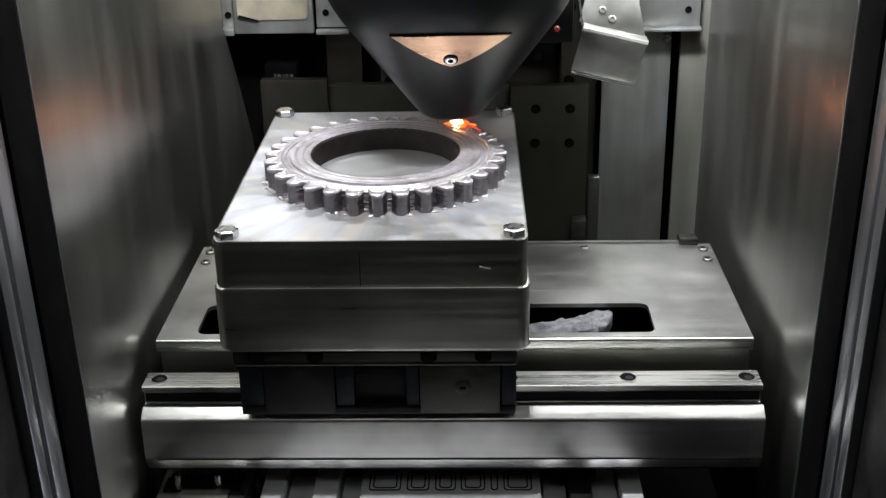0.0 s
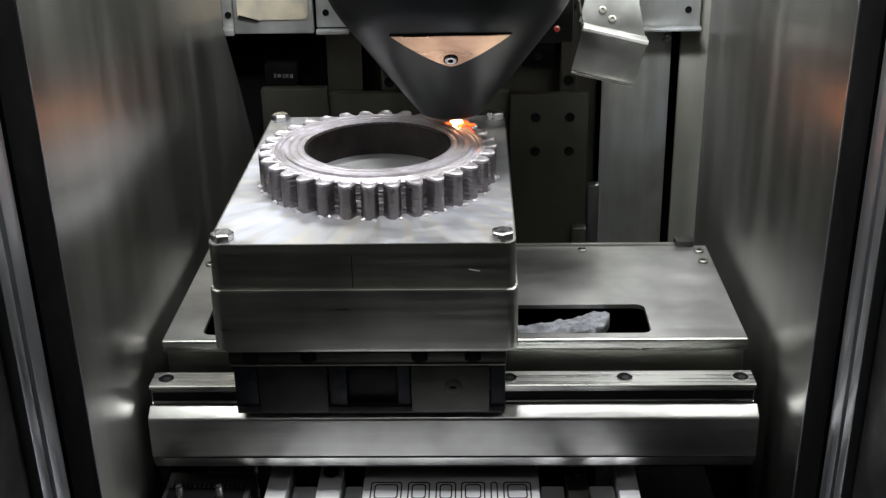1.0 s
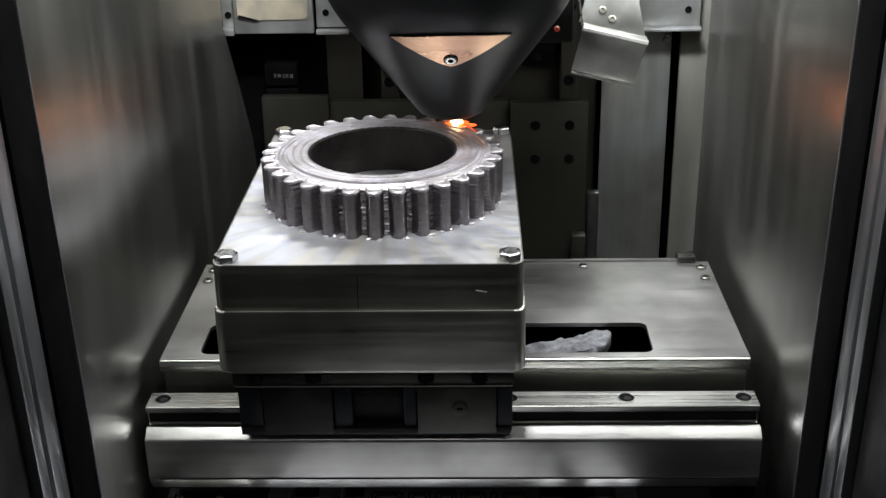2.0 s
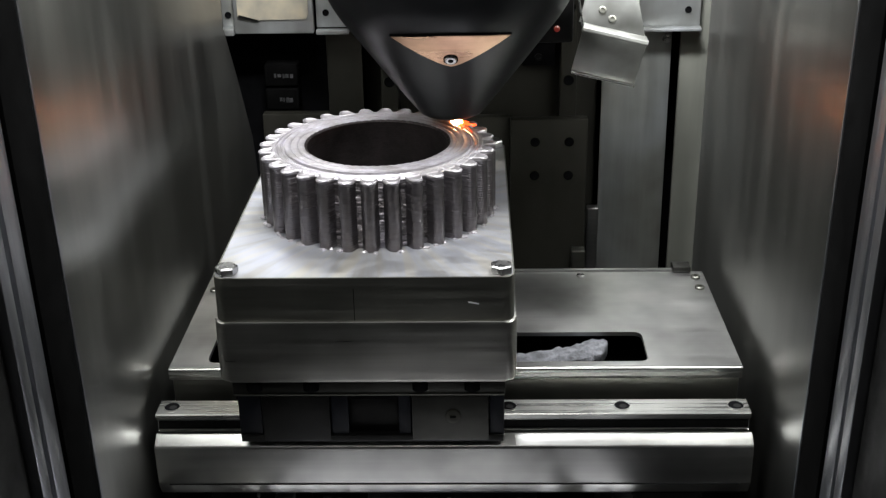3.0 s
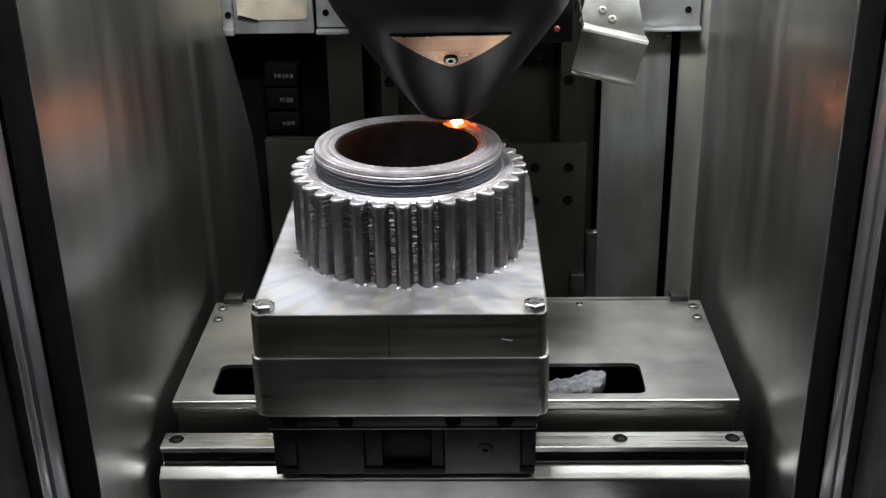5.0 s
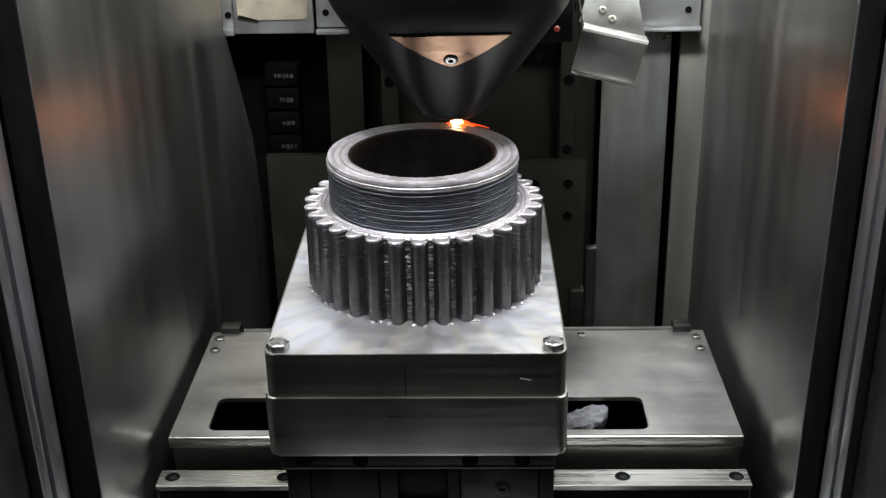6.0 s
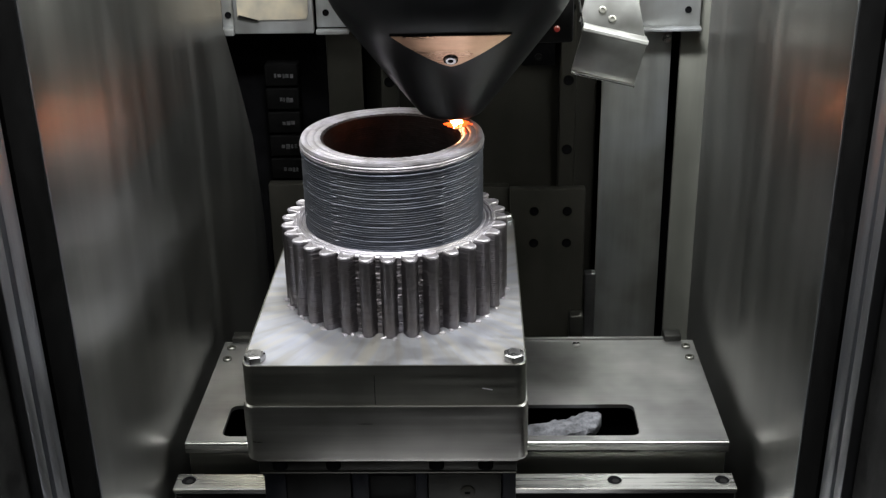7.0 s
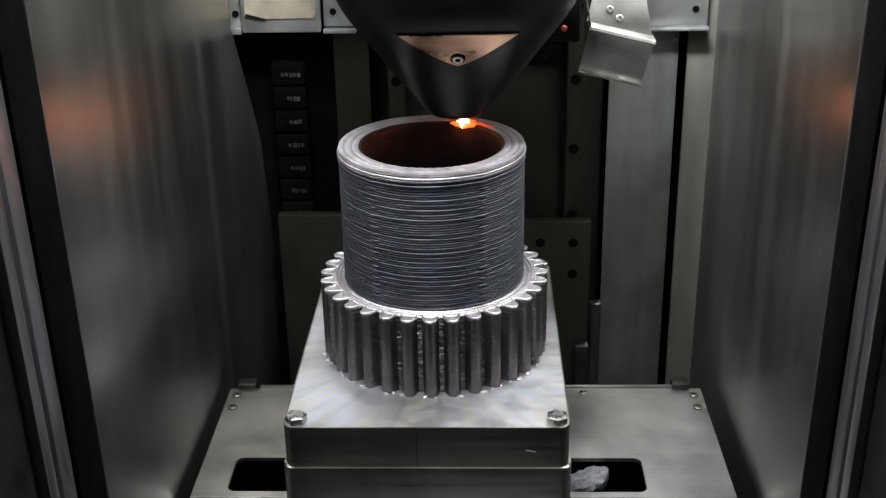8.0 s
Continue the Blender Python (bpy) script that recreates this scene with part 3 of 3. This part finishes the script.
# dark strip: the groove's shade and oil in one colour
part("raceway", box(-0.170, 0.1447, -0.0309, -0.0303, -0.0196, -0.0148), DARK, rail, "dark strip for shade and oil in the rail groove")
BEAM = [(-0.0335, -0.0206), (-0.0345, -0.0206), (-0.0405, -0.0246), (-0.0412, -0.0258), (-0.0412, -0.0478), (-0.0404, -0.0488), (-0.0375, -0.0560), (-0.0335, -0.0570)]
beam = part("front_beam", profile_x(BEAM, -0.1710, 0.1463, 0.0005), SHEET, table, "bevelled steel front beam")
part("beam_seam", box(-0.165, 0.140, -0.0416, -0.0404, -0.0484, -0.0478), DARK, beam)


def powder_crust():
    """A crusted, curved run of dusty cable chain, thick and uneven."""
    bm = bmesh.new()
    n, m = 40, 12
    rings = []
    for i in range(n + 1):
        u = i / n
        x = -0.010 + 0.086 * u
        y = 0.0145 + 0.0160 * max(0.0, (u - 0.35) / 0.65) ** 1.4
        h = -0.0085 + 0.0035 * u
        w = (0.0078 + 0.0034 * u) * (1 if u < 0.9 else math.sqrt(max(0.03, 1 - ((u - 0.9) / 0.1) ** 2)))
        ring = []
        for k in range(m):
            a = 2 * math.pi * k / m
            j = 1 + 0.35 * noise.noise(Vector((x * 260, k * 0.8, 2.0)))
            ring.append(bm.verts.new((x + 0.0008 * noise.noise(Vector((k, i * 0.7, 5))), y + w * j * math.cos(a), h + 0.0046 * j * math.sin(a))))
        rings.append(ring)
    for a, b in zip(rings, rings[1:]):
        for k in range(m):
            bm.faces.new((a[k], a[(k + 1) % m], b[(k + 1) % m], b[k]))
    bm.faces.new(rings[0][::-1])
    bm.faces.new(rings[-1])
    return bm


part("dusty_chain", powder_crust(), DUST, table, "grey dust-crusted cable chain inside the slot")

# ---- the carriage with the build plate ----
carriage = thing("build_carriage", pose(-0.0495, 0.5574, 0.905), "milled steel build carriage on linear bearings with a bolted base plate", "carriage")
PY0, PY1 = -0.0452, 0.1622


def slab(z0, z1, inset, bev):
    return prism(rounded(-0.075 + inset, 0.075 - inset, PY0 + inset, PY1 - inset, 0.006, 6), z0, z1, bev)


plate = part("base_plate", slab(0.0516, 0.0758, 0.0, 0.0007), PLATE_SIDE, carriage, "thick steel base plate with shade-toned sides")
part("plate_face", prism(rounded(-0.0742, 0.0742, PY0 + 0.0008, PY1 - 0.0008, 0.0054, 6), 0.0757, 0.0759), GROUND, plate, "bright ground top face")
part("support_block", slab(0.0176, 0.0516, -0.0012, 0.0016), BLOCK, carriage, "smooth milled support block")
part("scratch_mark", box(-0.0027, 0.0027, -0.0001, 0.0002, -0.0003, 0.0003), ALU, plate, "", pose(0.0545, PY0, 0.0617, 0, 11, 0))
part("plate_scribe", box(-0.0052, -0.0048, PY0 - 0.0001, PY0 + 0.0002, 0.0525, 0.0700), DARK, plate)
for bx in (-0.0684, 0.0684):
    for by in (PY0 + 0.0066, PY1 - 0.0066):
        hex_bolt(plate, bx, by, 0.0759, 12 if bx < 0 else 31)
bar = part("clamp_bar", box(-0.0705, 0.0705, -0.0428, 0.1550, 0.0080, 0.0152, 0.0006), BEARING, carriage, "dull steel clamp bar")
part("bar_edge", box(-0.0700, 0.0700, -0.0436, -0.0429, 0.0080, 0.0087), PLATE_SIDE, bar)
for sx_ in (-0.0590, -0.0297, 0.0267, 0.0535):
    part("clamp_screw", disc_lathe([(0.0042, 0), (0.0042, 0.0038), (0.0038, 0.0045), (0.0022, 0.0045), (0.0022, 0.002)], 20), BLACK, bar, "", pose(sx_, -0.0418, 0.0112))
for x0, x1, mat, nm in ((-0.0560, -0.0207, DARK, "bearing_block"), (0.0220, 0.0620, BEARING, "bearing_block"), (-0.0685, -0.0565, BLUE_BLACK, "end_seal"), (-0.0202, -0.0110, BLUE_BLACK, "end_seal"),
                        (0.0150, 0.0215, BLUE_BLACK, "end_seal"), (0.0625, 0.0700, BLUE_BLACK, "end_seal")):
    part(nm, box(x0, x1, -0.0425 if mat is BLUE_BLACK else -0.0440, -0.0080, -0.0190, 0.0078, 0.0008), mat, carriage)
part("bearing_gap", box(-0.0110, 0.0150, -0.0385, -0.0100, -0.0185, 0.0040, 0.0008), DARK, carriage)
# dark lip added in place of the block's shade on the beam
part("shade_lip", box(-0.0680, 0.0695, -0.0436, -0.0360, -0.0198, -0.0160, 0.0004), DARK, carriage)
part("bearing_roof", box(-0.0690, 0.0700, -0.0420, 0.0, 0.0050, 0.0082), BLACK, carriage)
plug = part("grease_plug", disc_lathe([(0.0042, 0), (0.0042, 0.0006), (0.0036, 0.0010), (0.0018, 0.0010)], 24), GREY, carriage, "round grease plug", pose(0.0435, -0.0440, -0.0040, 90))
part("plug_slot", box(-0.0016, 0.0014, -0.0006, 0.0006, 0.0009, 0.0013), BLACK, plug)


def foot_spatter():
    """Splashes of weld where each tooth meets the plate."""
    bm = bmesh.new()
    rnd = random.Random(4)
    for i in range(32):
        a = radians(PHASE + 11.25 * i) + rnd.uniform(-0.02, 0.02)
        for k in range(3):
            b = a + rnd.uniform(-0.06, 0.06)
            r = 0.0640 + rnd.uniform(-0.0005, 0.0016)
            m = Matrix.Translation((0.002 + r * math.cos(b), 0.0495 + r * math.sin(b), 0.0758)) @ Matrix.Rotation(b, 4, "Z") @ Matrix.Diagonal((rnd.uniform(0.0010, 0.0022), rnd.uniform(0.0012, 0.0030), rnd.uniform(0.0006, 0.0016), 1))
            bmesh.ops.create_icosphere(bm, subdivisions=1, radius=1, matrix=m)
    return bm


PHASE = -90.2
spatter = part("weld_spatter", foot_spatter(), BEAD, carriage, "bright weld splashes round the gear's foot")
tagged(spatter, kind="stuff")

# ---- the printed gear ----
gear = thing("printed_gear", pose(-0.0475, 0.6069, 0.95), "layered weld-printed steel gear with a tall ribbed collar", "gear")
GH, LAYER = 0.0455, 0.0013
ROOT, TIP, BORE, OUT = 0.0588, 0.0650, 0.0387, 0.0513


def gear_rim():
    prof = []
    n = round(GH / LAYER)
    for i in range(n + 1):
        z = GH - LAYER * (n - i)
        prof += [(ROOT - 0.0003, z - LAYER * 0.5), (ROOT, z - LAYER * 0.1)] if i else [(ROOT, z)]
    top = [(ROOT - 0.0003, GH + 0.0004), (ROOT - 0.0012, GH + 0.0009), (ROOT - 0.0024, GH + 0.0007), (ROOT - 0.0030, GH + 0.0001), (ROOT - 0.0038, GH + 0.0008), (ROOT - 0.0050, GH + 0.0006),
           (ROOT - 0.0056, GH + 0.0000), (ROOT - 0.0064, GH + 0.0006), (OUT - 0.001, GH + 0.0003), (0.0460, GH - 0.0002)]
    inner = [(BORE + 0.002, GH - 0.0006), (BORE + 0.002, 0.0)]
    bm = lathe(prof + top + inner, 256)
    for v in bm.verts:
        k = noise.noise(v.co * 380)
        if v.co.z > GH - 0.002:
            v.co.z += k * 0.00022
        elif math.hypot(v.co.x, v.co.y) > OUT:
            v.co.xy *= 1 + 0.010 * noise.noise(Vector((v.co.x * 260, v.co.y * 260, v.co.z * 900)))
    for f in bm.faces:
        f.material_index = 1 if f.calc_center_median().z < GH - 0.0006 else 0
    return bm


part("rim", gear_rim(), (BEAD, WELD), gear, "beaded gear rim, coloured light on top")


def tooth_mesh(seed):
    """One tooth: a rounded column of stacked layers with a melted cap."""
    rnd = random.Random(seed)
    half = [(ROOT - 0.0035, 0.0054), (ROOT + 0.0002, 0.0044), (ROOT + 0.0014, 0.0039), (ROOT + 0.0030, 0.0036), (TIP - 0.0018, 0.0031), (TIP - 0.0008, 0.0024), (TIP - 0.0001, 0.0012), (TIP + 0.0001, 0.0004)]
    out = half + [(r, -y) for r, y in half[::-1]]
    bm = bmesh.new()
    n = round(GH / LAYER)
    rings = []
    for i in range(n):
        dx, dy, g = rnd.uniform(-0.00003, 0.00003), rnd.uniform(-0.00005, 0.00005), rnd.uniform(-0.00008, 0.00010)
        for f, s in ((0.1, -0.00016), (0.5, 0.00010 + g), (0.9, -0.00010)):
            z = GH - LAYER * (n - i) + LAYER * f
            rings.append([bm.verts.new((r + dx + 0.35 * s * (r > ROOT), y + dy + s * (0.7 if y > 0 else -0.7) * (abs(y) > 0.002), z)) for r, y in out])
    for f, z in ((1.02, 0.0001), (0.96, 0.0007), (0.84, 0.0010), (0.66, 0.0006), (0.40, 0.0003)):
        rings.append([bm.verts.new((ROOT + 0.0012 + (r - ROOT - 0.0012) * f + 0.0003, y * f, GH + z + rnd.uniform(-0.0001, 0.0001))) for r, y in out])
    k = len(out)
    for a, b in zip(rings, rings[1:]):
        for j in range(k):
            f = bm.faces.new((a[j], a[(j + 1) % k], b[(j + 1) % k], b[j]))
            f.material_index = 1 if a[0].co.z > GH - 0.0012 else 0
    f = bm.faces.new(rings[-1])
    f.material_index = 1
    bm.faces.new(rings[0][::-1])
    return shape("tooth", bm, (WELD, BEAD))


TEETH = [tooth_mesh(s) for s in range(8)]
for i in range(32):
    t_ob = new("tooth", TEETH[(i * 5 + i // 8) % 8])
    t_ob.parent = gear
    t_ob.matrix_basis = pose(0, 0, 0, 0, 0, PHASE + 11.25 * i)


def collar_mesh():
    """A tall ring of stacked weld layers, ribbed outside and in, with flat beads on top and a seam where each layer starts."""
    bm = bmesh.new()
    n = 168
    layers = 66
    step = 0.00135
    rnd = random.Random(9)
    prof = []
    for i in range(layers):
        z = -step * (layers - i)
        d = rnd.uniform(-0.00007, 0.00007) + (0.00006 if i % 2 else -0.00004)
        if i >= layers - 5:
            d = (0.0005, 0.0001, 0.0006, 0.0007, 0.0003)[i - layers + 5]
        prof += [(OUT - 0.00026 + d, z + step * 0.06, i), (OUT + 0.00005 + d, z + step * 0.35, i), (OUT + 0.00005 + d, z + step * 0.65, i), (OUT - 0.00022 + d, z + step * 0.92, i)]
    prof += [(OUT + 0.0003, -0.0003, 99), (OUT - 0.0001, 0.0008, 99), (OUT - 0.0016, 0.0012, 99), (OUT - 0.0030, 0.0008, 99), (OUT - 0.0036, 0.0004, 99), (OUT - 0.0048, 0.0010, 99), (OUT - 0.0068, 0.0009, 99), (OUT - 0.0076, 0.0004, 99),
             (OUT - 0.0088, 0.0009, 99), (BORE + 0.0016, 0.0005, 99), (BORE + 0.0003, -0.0004, 99)]
    for i in range(layers):
        z = -step * (i + 1)
        prof += [(BORE + 0.00014, z + step * 0.8, 200 + i), (BORE, z + step * 0.5, 200 + i), (BORE + 0.00014, z + step * 0.1, 200 + i)]
    rings = []
    for r, z, tag in prof:
        ring = []
        for j in range(n):
            a = 2 * math.pi * j / n
            wob = 0.00012 * noise.noise(Vector((math.cos(a) * 7.0, math.sin(a) * 7.0, tag * 0.61)))
            sag = 0.00020 * noise.noise(Vector((math.cos(a) * 2.3, math.sin(a) * 2.3, tag * 0.10 + 40)))
            seam = 0.0
            for s0 in (-57, -125):
                dd = abs((math.degrees(a) - s0 + 180) % 360 - 180)
                if dd < 2.5 and tag < 99:
                    seam = 0.0007 * (0.5 + 0.5 * math.sin(tag * 2.3))
            ripple = 0.00014 * math.sin(j * 2.1) if tag == 99 and r < OUT - 0.002 else 0
            ring.append(bm.verts.new(((r + wob + seam) * math.cos(a), (r + wob + seam) * math.sin(a), z + sag + ripple)))
        rings.append(ring)
    top0 = 4 * layers
    for q, (a, b) in enumerate(zip(rings, rings[1:])):
        for j in range(n):
            f = bm.faces.new((a[j], a[(j + 1) % n], b[(j + 1) % n], b[j]))
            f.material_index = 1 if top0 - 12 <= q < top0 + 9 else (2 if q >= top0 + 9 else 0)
    return bm


collar = new("collar", shape("collar", collar_mesh(), (COLLAR, BEAD, BORE_SHADE)))
collar.parent = gear
tagged(collar, "tall blue-grey collar of stacked weld layers")

# a short run of bead that still glows behind the nozzle
trail = thing("glowing_bead", pose(-0.0104, 0.6589, 0.9925), "short glowing run of fresh weld bead", "weld bead")


def arc_bead(r, start, end, thick, rise):
    bm = bmesh.new()
    rings = []
    n = 16
    for i in range(n + 1):
        u = i / n
        a = radians(start + (end - start) * u)
        w = thick * (1 - 0.75 * u)
        ring = []
        for k in range(8):
            b = 2 * math.pi * k / 8
            j = 1 + 0.4 * noise.noise(Vector((i * 0.8, k * 0.9, 1)))
            ring.append(bm.verts.new(((r + w * j * math.cos(b)) * math.cos(a) - r, (r + w * j * math.cos(b)) * math.sin(a), rise + w * 0.7 * j * math.sin(b))))
        rings.append(ring)
    for a, b in zip(rings, rings[1:]):
        for k in range(8):
            bm.faces.new((a[k], a[(k + 1) % 8], b[(k + 1) % 8], b[k]))
    bm.faces.new(rings[0][::-1])
    bm.faces.new(rings[-1])
    return bm


part("hot_run", arc_bead(0.0445, 0, -30, 0.0013, 0.0004), HOT, trail)

# ---- everything that moves ----


def motions():
    # seconds, the carriage's x, the table's y and z, the height printed so far
    rows = [
    (0, -0.0495, 0.5574, 0.9050, 0.0109), (0.1, -0.0428, 0.5792, 0.9045, 0.0114), (0.2, -0.0593, 0.5679, 0.9004, 0.0152),
    (0.3, -0.0373, 0.5577, 0.9008, 0.0152), (0.4, -0.0458, 0.5676, 0.9008, 0.0152), (0.5, -0.0532, 0.5936, 0.8998, 0.0161),
    (0.6, -0.0513, 0.5582, 0.8984, 0.0168), (0.7, -0.0313, 0.5529, 0.8996, 0.0168), (0.8, -0.0580, 0.5855, 0.8993, 0.0168),
    (0.9, -0.0570, 0.5918, 0.8984, 0.0175), (1, -0.0546, 0.5694, 0.8983, 0.0176), (1.1, -0.0471, 0.5802, 0.8964, 0.0195),
    (1.2, -0.0505, 0.5886, 0.8961, 0.0198), (1.3, -0.0449, 0.5597, 0.8960, 0.0199), (1.4, -0.0335, 0.5536, 0.8961, 0.0199),
    (1.5, -0.0551, 0.5867, 0.8939, 0.0220), (1.6, -0.0348, 0.5746, 0.8930, 0.0226), (1.7, -0.0506, 0.5557, 0.8937, 0.0226),
    (2.8, -0.0521, 0.5753, 0.8810, 0.0349), (2.9, -0.0551, 0.5692, 0.8801, 0.0358), (3, -0.0550, 0.5736, 0.8784, 0.0375),
    (3.1, -0.0302, 0.5662, 0.8779, 0.0380), (3.2, -0.0548, 0.5893, 0.8761, 0.0398), (3.3, -0.0407, 0.5536, 0.8760, 0.0399),
    (3.4, -0.0460, 0.5715, 0.8753, 0.0405), (3.5, -0.0437, 0.5734, 0.8756, 0.0405), (3.6, -0.0303, 0.5692, 0.8743, 0.0416),
    (3.7, -0.0395, 0.5501, 0.8728, 0.0431), (3.8, -0.0302, 0.5530, 0.8711, 0.0445), (3.9, -0.0402, 0.5657, 0.8717, 0.0445),
    (4, -0.0420, 0.5617, 0.8694, 0.0465), (4.1, -0.0504, 0.5732, 0.8686, 0.0473), (4.2, -0.0533, 0.5944, 0.8659, 0.0500),
    (4.3, -0.0370, 0.5760, 0.8642, 0.0517), (4.4, -0.0354, 0.5624, 0.8626, 0.0533), (4.5, -0.0470, 0.5861, 0.8623, 0.0536),
    (4.6, -0.0534, 0.5782, 0.8598, 0.0561), (4.7, -0.0383, 0.5734, 0.8598, 0.0561), (5.8, -0.0383, 0.5778, 0.8470, 0.0681),
    (5.9, -0.0464, 0.5741, 0.8487, 0.0681), (6, -0.0296, 0.5582, 0.8439, 0.0720), (6.1, -0.0380, 0.5666, 0.8414, 0.0745),
    (6.2, -0.0593, 0.5924, 0.8415, 0.0745), (6.3, -0.0478, 0.5787, 0.8384, 0.0775), (6.4, -0.0489, 0.5715, 0.8374, 0.0783),
    (6.5, -0.0449, 0.5735, 0.8378, 0.0783), (6.6, -0.0341, 0.5730, 0.8349, 0.0807), (6.7, -0.0323, 0.5638, 0.8355, 0.0807),
    (6.8, -0.0268, 0.5607, 0.8209, 0.0950), (6.9, -0.0382, 0.5715, 0.8203, 0.0953), (7, -0.0480, 0.5881, 0.8209, 0.0953),
    (7.1, -0.0204, 0.5666, 0.8191, 0.0968), (7.2, -0.0132, 0.5599, 0.8039, 0.1119), (7.3, -0.0132, 0.5599, 0.8039, 0.1119),
    (7.4, -0.0271, 0.5643, 0.8041, 0.1119), (7.5, -0.0515, 0.5755, 0.8018, 0.1141), (7.6, -0.0558, 0.5915, 0.8006, 0.1153),
    (7.7, -0.0518, 0.5925, 0.7983, 0.1176), (7.8, -0.0446, 0.5756, 0.7965, 0.1194), (7.9, -0.0495, 0.6306, 0.7953, 0.1206),
    (8, -0.0289, 0.5712, 0.7930, 0.1229)]
    walk(stage, [(t, pose(0, 0, z)) for t, x, y, z, h in rows])
    walk(table, [(t, pose(0, y, z)) for t, x, y, z, h in rows])
    walk(carriage, [(t, pose(x, y, z)) for t, x, y, z, h in rows])
    walk(gear, [(t, pose(x + 0.002, y + 0.0495, z + 0.0758 + min(h, GH) - GH)) for t, x, y, z, h in rows])
    walk(collar, [(t, pose(0, 0, GH + max(0.0009, h - GH))) for t, x, y, z, h in rows])
    walk(trail, [(t, pose(-0.0104, 0.6589, 0.9925, 0, 0, max(-20, min(80, math.degrees(math.atan2(0.6094 - y, -0.0124 - x)))))) for t, x, y, z, h in rows])


motions()
